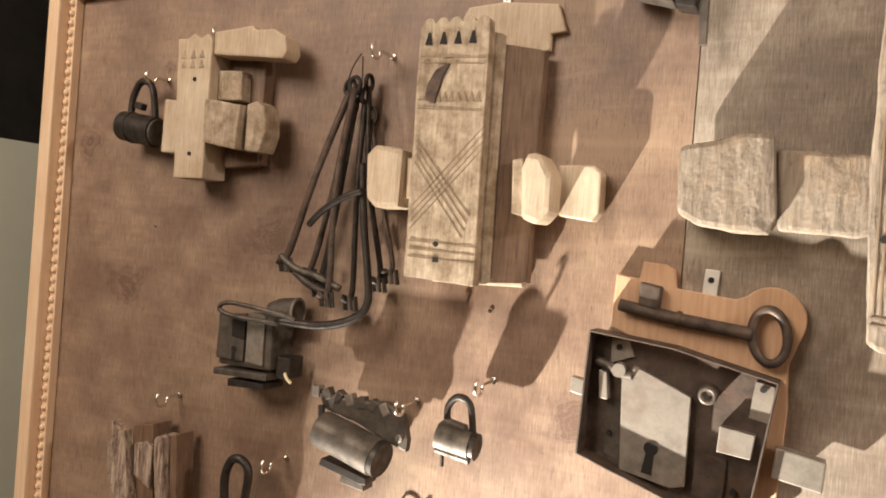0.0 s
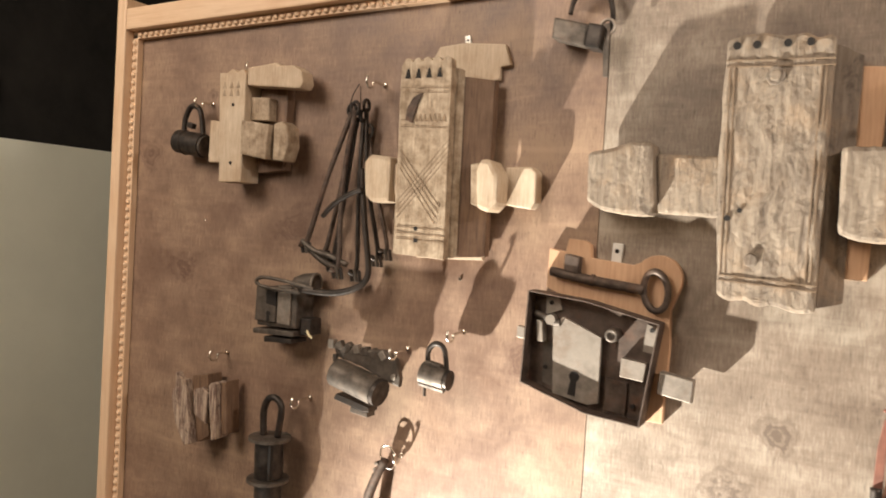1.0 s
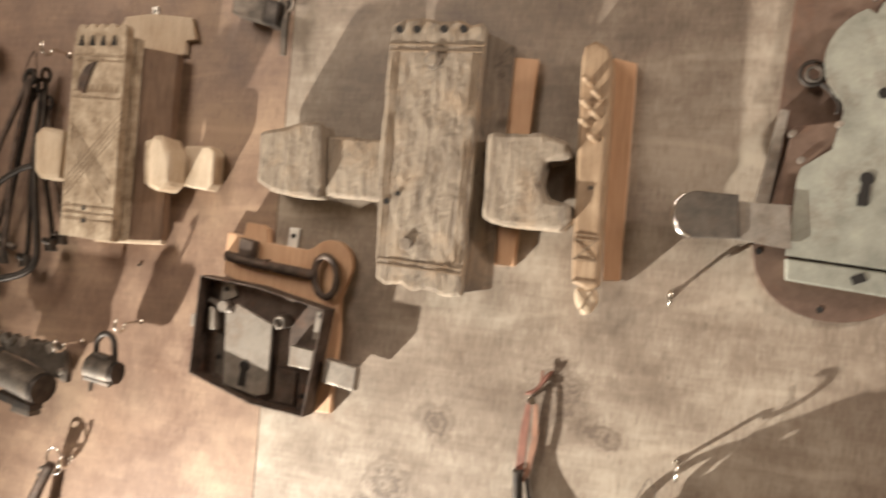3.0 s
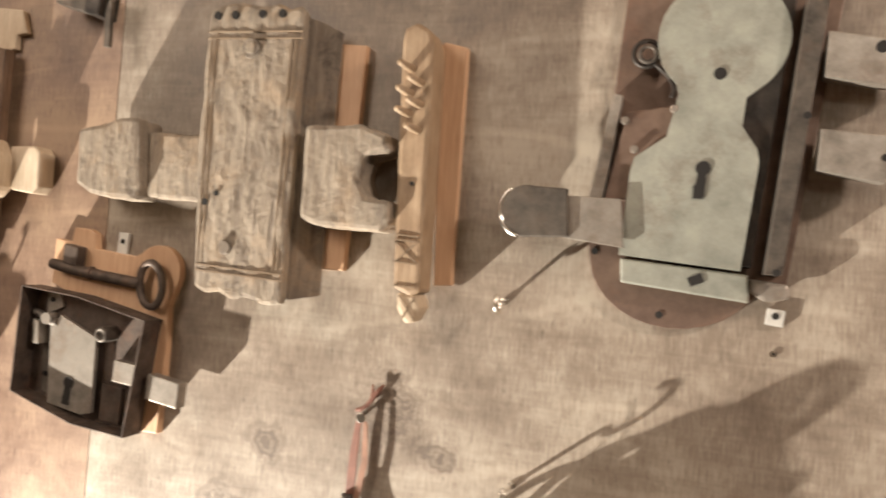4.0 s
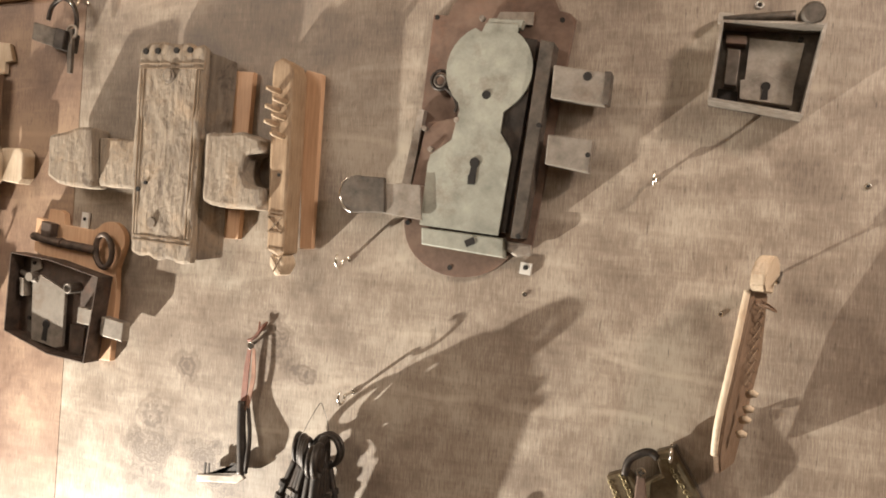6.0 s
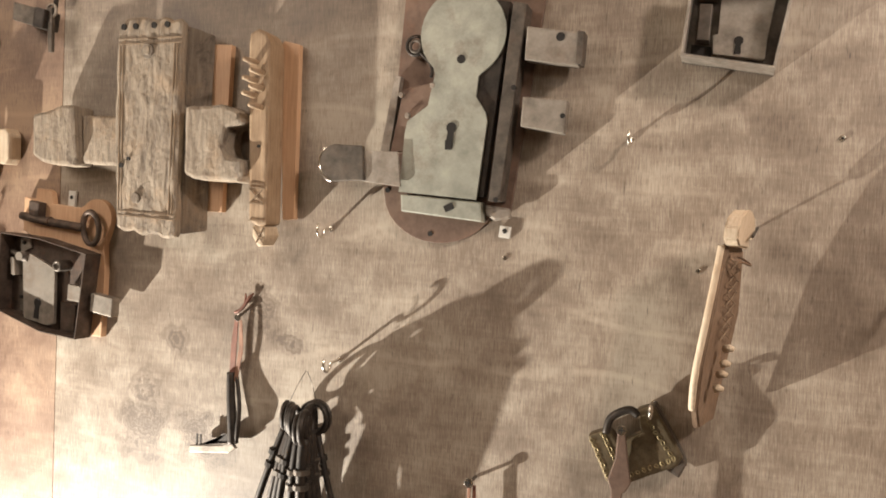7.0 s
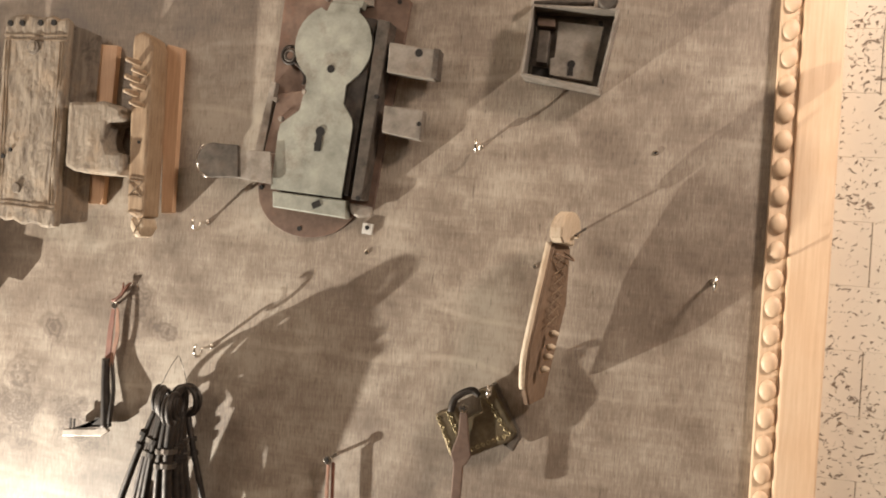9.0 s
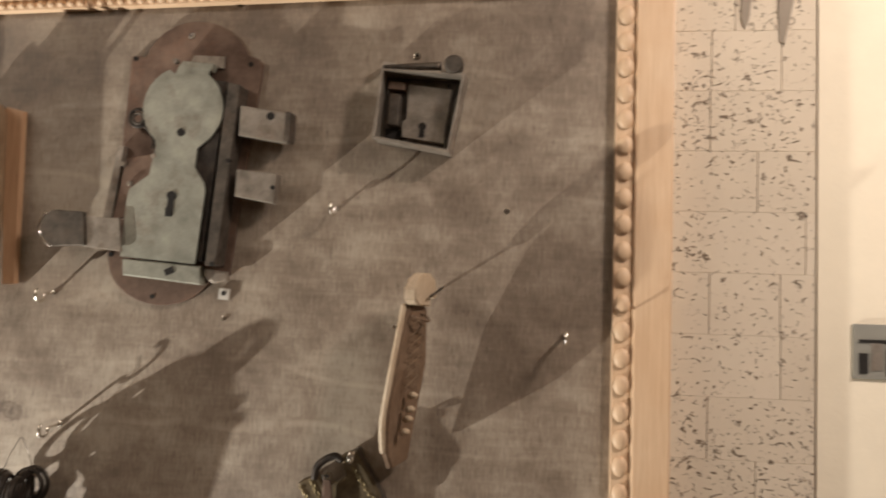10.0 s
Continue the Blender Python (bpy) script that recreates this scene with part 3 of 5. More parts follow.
# ---- bundle of iron rods ----
ob = thing("bundle_of_iron_rods", (-0.1266, -0.03, 1.5479), "bundle of dark rusty iron rod keys hanging by a wire", "rod keys")
part("wire", rod([(-0.1142, -0.043, 1.8119), (-0.1284, -0.038, 1.7966), (-0.1361, -0.032, 1.7753), (-0.1190, -0.032, 1.7718), (-0.1143, -0.040, 1.8097)], 0.0008, 4, 5), BLACK, ob)
for i, (xa, za, xb, zb, ya, yb, r) in enumerate(((-0.1339, 1.7733, -0.1934, 1.5868, 0.030, 0.042, 0.0042), (-0.1273, 1.7672, -0.1543, 1.5615, 0.026, 0.030, 0.0036), (-0.1256, 1.7757, -0.1333, 1.5536, 0.034, 0.044, 0.0040), (-0.1187, 1.7655, -0.1138, 1.5507, 0.022, 0.026, 0.0034), (-0.1372, 1.7543, -0.1733, 1.5757, 0.020, 0.022, 0.0038), (-0.1175, 1.7812, -0.0850, 1.5740, 0.018, 0.016, 0.0034), (-0.1134, 1.7448, -0.0727, 1.5839, 0.014, 0.012, 0.0030))):
    mid = ((xa + xb) / 2 + 0.006 * math.sin(i * 2.1), -(ya + yb) / 2 - 0.004, (za + zb) / 2)
    bm = rod([(xa, -ya, za), mid, (xb, -yb, zb), (xb - 0.010, -yb - 0.006, zb - 0.006)], [r, r * 0.9, r, r * 1.2], 6, 7)
    key = part("rod", bm, BLACK if i % 2 else RUSTY, ob, smooth=True)
    part("eye", loop((xa, -ya, za + 0.004), 0.007, 0.0026, "x" if i % 2 else "y", 0.009, 14, sides=6), BLACK, key, smooth=True)
    for k in range(3):
        part("tooth", bar((xb - 0.008 + 0.007 * k, -yb - 0.003, zb - 0.004), (xb - 0.004 + 0.007 * k, -yb - 0.004, zb - 0.020), 0.0026), WORN if k % 2 else BLACK, key)
part("cross_bar", rod([(-0.2011, -0.045, 1.5846), (-0.1755, -0.046, 1.5708), (-0.1483, -0.044, 1.5652), (-0.1210, -0.04, 1.5545)], 0.0042, 5, 7), WORN, ob, smooth=True)
part("cross_bar", rod([(-0.1877, -0.043, 1.5730), (-0.1609, -0.043, 1.5562), (-0.1368, -0.040, 1.5474)], 0.0045, 5, 7), WORN, ob, smooth=True)
part("bent_arm", rod([(-0.1661, -0.044, 1.6220), (-0.1464, -0.046, 1.6397), (-0.1184, -0.046, 1.6556), (-0.0998, -0.043, 1.6627)], 0.0038, 5, 7), BLACK, ob, smooth=True)

# ---- long bar with a looped end through the box padlock ----
ob = thing("looped_iron_bar", (-0.0922, -0.04, 1.5196), "long bent iron bar with a flattened loop end", "iron bar")
part("bar", rod([(-0.1083, -0.034, 1.6932), (-0.0984, -0.038, 1.6318), (-0.0864, -0.040, 1.5709), (-0.0836, -0.042, 1.5406), (-0.0986, -0.046, 1.5234), (-0.1343, -0.054, 1.5130), (-0.1827, -0.064, 1.5140)], [0.004, 0.0042, 0.0042, 0.0045, 0.005, 0.005, 0.0045], 6, 8), BLACK, ob, smooth=True)
part("loop", rod([(-0.1826, -0.064, 1.5099), (-0.2426, -0.072, 1.5130), (-0.2593, -0.074, 1.5201), (-0.2431, -0.073, 1.5275), (-0.1830, -0.066, 1.5212), (-0.1612, -0.062, 1.5164)], 0.0028, 6, 7), WORN, ob, "grey worn iron loop", smooth=True)

# ---- box padlock ----
ob = thing("box_padlock", (-0.2312, -0.03, 1.4477), "dark iron box padlock with a keyhole and flanged base", "padlock")
ob.scale, ob.location.x = (0.84, 0.80, 0.94), ob.location.x - 0.010
part("body", prism([(-0.2825, 1.4516), (-0.1918, 1.4530), (-0.1924, 1.5177), (-0.2178, 1.5220), (-0.2846, 1.5126)], 0.056, 0.004, 0.004), WORN, ob)
part("face_plate", prism([(-0.2839, 1.4597), (-0.2361, 1.4596), (-0.2363, 1.5175), (-0.2825, 1.5159)], 0.061, 0.0562, 0.002), WORN, ob)
part("face_plate", prism([(-0.2328, 1.4599), (-0.2030, 1.4583), (-0.2035, 1.5199), (-0.2331, 1.5208)], 0.0605, 0.0562, 0.002), STEEL, ob, "lighter steel cheek")
part("base_flange", prism([(-0.2865, 1.4388), (-0.1935, 1.4416), (-0.1938, 1.4498), (-0.2868, 1.4470)], 0.061, 0.008, 0.002), WORN, ob)
part("under_plate", prism([(-0.2615, 1.4266), (-0.1996, 1.4299), (-0.1999, 1.4370), (-0.2619, 1.4358)], 0.058, 0.012, 0.001), BLACK, ob)
part("keyhole", keyhole(-0.2522, 1.4738, 0.004, 0.014, 0.0622, 0.058), HOLE, ob)
part("opening", prism([(-0.2572, 1.4889), (-0.2350, 1.4865), (-0.2359, 1.5092), (-0.2580, 1.5106)], 0.0618, 0.058), HOLE, ob)
rounded(part("barrel", tube([(-0.2181, -0.020, 1.5165), (-0.2041, -0.020, 1.5217), (-0.1780, -0.020, 1.5247)], 0.018, 16), WORN, ob))
part("rim", loop((-0.1780, -0.020, 1.5247), 0.0165, 0.0022, "x", n=20), STEEL, ob)
part("lug", box(-0.1909, -0.1679, 1.4449, 1.4714, 0.045, 0.012, 0.003), BLACK, ob)
part("string", rod([(-0.1709, -0.05, 1.4531), (-0.1651, -0.052, 1.4474), (-0.1595, -0.05, 1.4427)], 0.002, 4, 6), plain("string", (0.62, 0.52, 0.32)), ob)

# ---- barrel padlock with a hinged clasp ----
ob = thing("barrel_padlock", (-0.0729, -0.03, 1.3497), "dark barrel padlock with a toothed clasp, hung askew", "padlock")
rounded(part("barrel", tube([(-0.1294, -0.040, 1.3983), (-0.0907, -0.043, 1.3904), (-0.0542, -0.046, 1.3823)], 0.0205, 18), WORN, ob))
rounded(part("end_cap", tube([(-0.0542, -0.046, 1.3823), (-0.0476, -0.0465, 1.3809)], 0.0195, 18), BLACK, ob))
part("band", tube([(-0.1275, -0.041, 1.3829), (-0.0523, -0.047, 1.3675)], 0.0052, 8), STEEL, ob, "bright worn edge band")
part("clasp", worn_prism([(-0.1450, 1.4364), (-0.0991, 1.4349), (-0.0539, 1.4383), (-0.0340, 1.4287), (-0.0261, 1.4033), (-0.0274, 1.3893), (-0.0516, 1.3964), (-0.0924, 1.4102), (-0.1354, 1.4189)], 0.033, 0.022, 0.0008, 60, 0.003, 0.01, 12.0), WORN, ob)
for i in range(7):
    x = -0.1472 + 0.015 * i
    part("tooth", prism(tilted(x, 1.4367 - 0.0010 * i, 0.010, 0.013, 35 * math.sin(i * 2.3)), 0.034, 0.023, 0.0015), STEEL if i % 3 == 0 else WORN, ob)
part("hasp", tube([(-0.1375, -0.034, 1.4228), (-0.1318, -0.038, 1.4001)], 0.004, 8), BLACK, ob)
part("foot_plate", prism([(-0.1238, 1.3623), (-0.0708, 1.3519), (-0.0622, 1.3526), (-0.0626, 1.3596), (-0.1199, 1.3707)], 0.052, 0.030, 0.001), BLACK, ob)
part("foot_plate", prism([(-0.0989, 1.3465), (-0.0682, 1.3431), (-0.0686, 1.3501), (-0.0972, 1.3546)], 0.046, 0.026, 0.001), WORN, ob)
part("rivet", disc(-0.0358, 1.4036, 0.0045, 0.036, 0.030, 10, 0.001), STEEL, ob)

# ---- small padlock ----
ob = thing("small_padlock", (0.0374, -0.03, 1.3981), "small worn iron padlock hanging from a wire hook", "padlock")
ob.scale = (0.86, 0.86, 0.92)
rounded(part("body", tube([(0.0101, -0.042, 1.4190), (0.0316, -0.042, 1.4165), (0.0530, -0.042, 1.4150)], 0.0165, 18), WORN, ob))
rounded(part("end_cap", tube([(0.0530, -0.042, 1.4150), (0.0594, -0.042, 1.4144)], 0.0150, 16), BLACK, ob))
part("base_band", tube([(0.0103, -0.050, 1.4061), (0.0543, -0.050, 1.4012)], 0.0050, 8), WORN, ob, "bright worn base")
part("neck", worn_prism([(0.0091, 1.4238), (0.0474, 1.4245), (0.0445, 1.4362), (0.0188, 1.4404), (0.0096, 1.4338)], 0.049, 0.036, 0.0006, 60, 0.003, 0.01, 2.0), WORN, ob)
part("shackle", rod([(0.0200, -0.042, 1.4326), (0.0187, -0.042, 1.4524), (0.0308, -0.043, 1.4651), (0.0470, -0.042, 1.4582), (0.0534, -0.042, 1.4239)], 0.0042, 6, 9), BLACK, ob, smooth=True)
part("pin", bar((0.0168, -0.045, 1.4006), (0.0176, -0.045, 1.3868), 0.0026), WORN, ob)

# ---- split little wooden lock ----
ob = thing("split_wooden_lock", (-0.3834, -0.03, 1.2472), "small dark worn wooden lock with pale split edges", "wooden lock")
ob.scale, ob.location.x = (0.70, 0.72, 0.96), ob.location.x - 0.012
part("body", worn_prism([(-0.4228, 1.2435), (-0.3950, 1.2468), (-0.3629, 1.2609), (-0.3757, 1.3638), (-0.4225, 1.3567)], 0.046, 0.002, 0.001, 50, 0.002, 0.1204, 1.0203), BROWN, ob)
part("front_slab", worn_prism([(-0.4204, 1.2407), (-0.3984, 1.2464), (-0.4248, 1.3522), (-0.4408, 1.3494), (-0.4572, 1.3612), (-0.4537, 1.2801)], 0.066, 0.0462, 0.0013, 90, 0.002, 0.007, 2.0), SPLIT, ob)
part("bolt", worn_prism([(-0.4029, 1.2965), (-0.3634, 1.2824), (-0.3602, 1.3343), (-0.3787, 1.3427), (-0.4060, 1.3356)], 0.058, 0.0462, 0.0016, 80, 0.002, 0.008, 3.0), SPLIT, ob)
part("upright", worn_prism([(-0.3421, 1.2582), (-0.3262, 1.2631), (-0.3356, 1.3534), (-0.3470, 1.3543), (-0.3582, 1.3480)], 0.060, 0.022, 0.0012, 80, 0.002, 0.008, 4.0), SPLIT, ob)
part("upright_back", worn_prism([(-0.3252, 1.2662), (-0.3104, 1.2699), (-0.3198, 1.3571), (-0.3345, 1.3536)], 0.045, 0.004, 0.001, 60, 0.002, 0.01, 5.0), BROWN, ob)
part("bolt_head", worn_prism([(-0.4654, 1.2850), (-0.4557, 1.2955), (-0.4561, 1.3278), (-0.4718, 1.3302), (-0.4728, 1.3154)], 0.060, 0.034, 0.0012, 80, 0.002, 0.008, 6.0), SPLIT, ob)

# ---- cylinder padlock ----
ob = thing("cylinder_padlock", (-0.2422, -0.03, 1.1426), "dark grey cylinder padlock with two flanges and an oval shackle", "padlock")
rounded(part("barrel", tube([(-0.2441, -0.045, 1.2795), (-0.2420, -0.045, 1.2232)], 0.0215, 20), BLACK, ob))
rounded(part("lower_barrel", tube([(-0.2429, -0.045, 1.2171), (-0.2406, -0.045, 1.1532)], 0.0205, 20), BLACK, ob))
for z in (1.2825, 1.2191, 1.1512):
    rounded(part("flange", tube([(-0.2432, -0.045, z + 0.0025), (-0.2432, -0.045, z - 0.0025)], 0.0320, 24), WORN, ob))
part("shackle", rod([(-0.2555, -0.045, 1.2834), (-0.2579, -0.045, 1.3177), (-0.2496, -0.046, 1.3400), (-0.2352, -0.046, 1.3444), (-0.2235, -0.045, 1.3303), (-0.2286, -0.045, 1.2862)], 0.0052, 6, 10), BLACK, ob, smooth=True)
part("slot", box(-0.2270, -0.2225, 1.2269, 1.2800, 0.066, 0.060), HOLE, ob)

# ---- toothed chain key ----
ob = thing("toothed_key", (-0.0416, -0.02, 1.1652), "narrow toothed iron key hanging from a ring", "key")
part("ring", loop((-0.0358, -0.018, 1.3150), 0.012, 0.0014, "y", 0.017, 22, -20), CHROME, ob, smooth=True)
part("stem", rod([(-0.0387, -0.020, 1.3108), (-0.0542, -0.022, 1.2768), (-0.0643, -0.022, 1.2413), (-0.0702, -0.02, 1.1621)], [0.0062, 0.0072, 0.0075, 0.008], 6, 8), RUSTY, ob, smooth=True)
for i in range(16):
    z = 1.3044 - 0.0092 * i
    x = -0.0449 - 0.013 * math.sin(min(1, i / 9)) - 0.0006 * i
    part("tooth", prism(tilted(x - 0.0055, z, 0.006, 0.0052, 20), 0.0255, 0.016, 0.0012), WORN, ob)
ob.location += Vector((-0.012, 0, -0.030))

# ---- carved lock on its back board ----
ob = thing("carved_wooden_lock", (0.0425, -0.03, 1.5677), "carved pale wooden lock with incised lines and a bolt", "wooden lock")
crest = []
for i in range(5):
    x = 0.0375 - 0.0150 * i
    crest += arc(x, 1.8320, 0.0070, 20, 160, 6)
part("front", worn_prism([(-0.030, 1.577), (0.048, 1.574), (0.0445, 1.828)] + crest + [(-0.0325, 1.829)], 0.063, 0.050, 0.0008, 40, 0.0025, 0.012, 1.0), CARVED, ob)
part("edge_strip", loft([(-0.028, 1.578), (0.0485, 1.5755), (0.0450, 1.826), (-0.031, 1.826)], [(-0.028, 1.578), (0.058, 1.577), (0.0555, 1.824), (-0.031, 1.826)], 0.0495, 0.0430), CARVED, ob)
part("body", loft([(-0.027, 1.579), (0.0575, 1.578), (0.0550, 1.815), (-0.030, 1.822)], [(-0.027, 1.579), (0.088, 1.580), (0.0885, 1.813), (-0.030, 1.820)], 0.0420, 0.0220), BROWN, ob, "dark brown lock body")
part("body_back", prism([(-0.027, 1.579), (0.088, 1.580), (0.0885, 1.813), (-0.030, 1.820)], 0.0218, 0.0092, 0.001), BROWN, ob)
part("back_board", worn_prism([(-0.0252, 1.5712), (0.0787, 1.5745), (0.0758, 1.8148), (0.0880, 1.8160), (0.0879, 1.8329), (0.1031, 1.8351), (0.0940, 1.8627), (0.0352, 1.8691), (-0.0057, 1.8654), (-0.0131, 1.8517), (-0.0335, 1.8472)], 0.0088, 0.0005, 0.0005, 40, 0.002, 0.02, 3.0), PALE, ob)
part("bolt_left", worn_prism([(-0.0894, 1.6547), (-0.0783, 1.6450), (-0.0487, 1.6464), (-0.0481, 1.7080), (-0.0821, 1.7129), (-0.0931, 1.7021)], 0.052, 0.018, 0.001, 40, 0.006, 0.008, 5.0), PALE, ob)
part("bolt_neck", worn_prism([(-0.0446, 1.6569), (-0.0330, 1.6574), (-0.0345, 1.7004), (-0.0471, 1.6999)], 0.044, 0.020, 0.0006, 40, 0.002, 0.01, 6.0), PALE, ob)
part("bolt_knob", worn_prism([(0.0897, 1.6422), (0.1066, 1.6378), (0.1180, 1.6513), (0.1177, 1.6854), (0.1060, 1.7052), (0.0915, 1.7068), (0.0854, 1.6904)], 0.060, 0.022, 0.001, 40, 0.006, 0.008, 7.0), PALE, ob)
part("bolt_stem", worn_prism([(0.0753, 1.6477), (0.0890, 1.6452), (0.0840, 1.7025), (0.0725, 1.7001)], 0.048, 0.0365, 0.0006, 40, 0.002, 0.01, 8.0), CARVED, ob)
part("bolt_tail", worn_prism([(0.1161, 1.6492), (0.1493, 1.6454), (0.1558, 1.6546), (0.1552, 1.6926), (0.1485, 1.6994), (0.1127, 1.6984)], 0.026, 0.003, 0.0005, 40, 0.002, 0.012, 9.0), PALE, ob)
front = ob.children[0]


def incise(a, b, depth, width=0.00045, parent=None, mat=INK):
    return part("incised_line", prism(tilted((a[0] + b[0]) / 2, (a[1] + b[1]) / 2, math.dist(a, b), 2 * width, math.degrees(math.atan2(b[1] - a[1], b[0] - a[0]))), depth + 0.0004, depth - 0.002), mat, parent)


for i in range(4):
    o = 0.0075 * i
    incise((-0.027, 1.716 - o), (0.038 - 0.002 * i, 1.642 - o), 0.0633, parent=front)
    incise((-0.027, 1.626 + o), (0.047, 1.708 + o), 0.0633, parent=front)
for z in (1.598, 1.606, 1.614):
    incise((-0.027, z), (0.048, z - 0.002), 0.0633, parent=front)
for z in (1.800, 1.794, 1.757, 1.748):
    incise((-0.029, z), (0.042, z - 0.003), 0.0633, parent=front)
for i in range(7):
    x = -0.006 + 0.0073 * i
    part("chip", prism([(x - 0.0035, 1.7545), (x + 0.0035, 1.754), (x, 1.764)], 0.0640, 0.060), INK, front)
for i in range(4):
    x = -0.021 + 0.0162 * i
    part("drill_hole", prism([(x - 0.0042, 1.812), (x + 0.0042, 1.8115), (x + 0.001, 1.824), (x - 0.001, 1.824)], 0.0640, 0.058), HOLE, front)
part("knot", worn_prism([(-0.0196, 1.7564), (-0.0090, 1.7526), (-0.0004, 1.7817), (0.0052, 1.7922), (-0.0091, 1.7877), (-0.0184, 1.7709)], 0.0665, 0.060, 0.0015, 90, 0.001, 0.006, 5.0), RUSTY, front)
part("peg_hole", disc(0.0039, 1.6123, 0.0030, 0.0638, 0.058, 10), HOLE, front)
part("peg_hole", box(0.0018, 0.0081, 1.5941, 1.5991, 0.0638, 0.058), HOLE, front)

# ---- iron box lock with its key on a cut board ----
ob = thing("key_board", (0.2707, 0.0, 1.3944), "tan plywood board cut to the outline of a lock and key", "mounting board")
part("board", prism([(0.1729, 1.5471), (0.1743, 1.5976), (0.1961, 1.5945), (0.1989, 1.6114), (0.2195, 1.6101), (0.2280, 1.6055), (0.2302, 1.5888), (0.2824, 1.5838)] + arc(0.3138, 1.5694, 0.0285, 140, -25, 12) + [(0.3304, 1.5313), (0.3324, 1.4928), (0.3293, 1.3970), (0.2978, 1.3972), (0.2739, 1.5096)], 0.011, 0.0005, 0.0012), BACKING, ob)
key = thing("iron_key", (0.2480, -0.011, 1.5673), "large rusty iron key with an oval bow", "key")
part("shank", rod([(0.1821, -0.022, 1.5693), (0.2287, -0.022, 1.5624), (0.2993, -0.022, 1.5554)], [0.0058, 0.0062, 0.0062], 4, 10), RUSTY, key, smooth=True)
part("bit", prism([(0.1999, 1.5709), (0.2185, 1.5678), (0.2200, 1.5894), (0.2003, 1.5926)], 0.0265, 0.0120, 0.002), RUSTY, key)
rounded(part("collar", tube([(0.2348, -0.022, 1.5622), (0.2389, -0.022, 1.5617)], 0.0075, 12), RUSTY, key))
part("bow", loop((0.3138, -0.020, 1.5551), 0.0145, 0.0042, "y", 0.0235, 26, -8), RUSTY, key, smooth=True)

ob = thing("iron_box_lock", (0.2445, -0.012, 1.4118), "open dark iron box lock showing its steel works", "box lock")
outline = [(0.1597, 1.5436), (0.2362, 1.5371), (0.3254, 1.5185), (0.3092, 1.3950), (0.2413, 1.4006), (0.1556, 1.4265)]
part("back_plate", prism(outline, 0.0150, 0.0115, 0.0), RUSTY, ob)
for i, (a, b) in enumerate(zip(outline, outline[1:] + outline[:1])):
    cx, cz = 0.2413, 1.4693
    ia = (a[0] + (cx - a[0]) * 0.022, a[1] + (cz - a[1]) * 0.022)
    ib = (b[0] + (cx - b[0]) * 0.022, b[1] + (cz - b[1]) * 0.022)
    part("side_wall", prism([a, b, ib, ia], 0.040, 0.0152, 0.0004), RUSTY, ob)
part("cap_plate", prism([(0.1906, 1.5018), (0.2041, 1.5132), (0.2538, 1.4931), (0.2538, 1.4120), (0.2407, 1.4083), (0.1947, 1.4162)], 0.026, 0.0205, 0.0008), STEEL, ob, "pale steel keyhole plate")
part("keyhole", keyhole(0.2223, 1.4411, 0.0066, 0.024, 0.0268, 0.022, -6), HOLE, ob.children[-1])
part("post", tube([(0.2677, -0.0148, 1.4990), (0.2690, -0.036, 1.4986)], 0.0085, 16), WORN, ob)
part("post_ring", loop((0.2690, -0.036, 1.4986), 0.0062, 0.0022, "y", n=18), WORN, ob, smooth=True)
part("bolt", prism([(0.2798, 1.4721), (0.3096, 1.4687), (0.3072, 1.4465), (0.2786, 1.4489)], 0.026, 0.0155, 0.0010), STEEL, ob, "bright steel bolt block")
part("latch", prism([(0.3267, 1.4628), (0.3659, 1.4570), (0.3645, 1.4303), (0.3248, 1.4359)], 0.030, 0.0150, 0.0015), STEEL, ob, "protruding steel bolt end")
part("spring", rod([(0.1644, -0.022, 1.5143), (0.1793, -0.024, 1.5101), (0.1900, -0.026, 1.5057), (0.2004, -0.026, 1.5053)], 0.0045, 5, 8), WORN, ob, smooth=True)
part("stud", tube([(0.1871, -0.0148, 1.5087), (0.1881, -0.031, 1.5085)], 0.0065, 12), STEEL, ob)
part("tumbler", prism([(0.1715, 1.4802), (0.1798, 1.4797), (0.1769, 1.5050), (0.1696, 1.5066)], 0.030, 0.0155, 0.0008), STEEL, ob)
part("inner_strip", prism([(0.1774, 1.4269), (0.1954, 1.4211), (0.1926, 1.4745), (0.1757, 1.4795)], 0.0175, 0.0152, 0.0004), WORN, ob)
part("inner_strip", prism([(0.2605, 1.4047), (0.2862, 1.4023), (0.2873, 1.4407), (0.2605, 1.4451)], 0.0195, 0.0152, 0.0004), RUSTY, ob)
part("corner_plate", prism([(0.3024, 1.4819), (0.3199, 1.4788), (0.3219, 1.5116), (0.3060, 1.5148)], 0.0180, 0.0152, 0.0004), STEEL, ob)
part("corner_plate", prism([(0.1774, 1.5129), (0.1994, 1.5218), (0.1933, 1.5353), (0.1767, 1.5365)], 0.0180, 0.0152, 0.0004), STEEL, ob)
for x, z in ((0.1811, 1.4466), (0.2945, 1.4142), (0.1845, 1.5290), (0.3125, 1.5083)):
    part("rivet", disc(x, z, 0.0028, 0.0200, 0.0150, 10), HOLE, ob)
part("side_tab", prism([(0.1414, 1.4953), (0.1560, 1.4932), (0.1550, 1.4784), (0.1414, 1.4806)], 0.024, 0.0120, 0.0008), STEEL, ob)

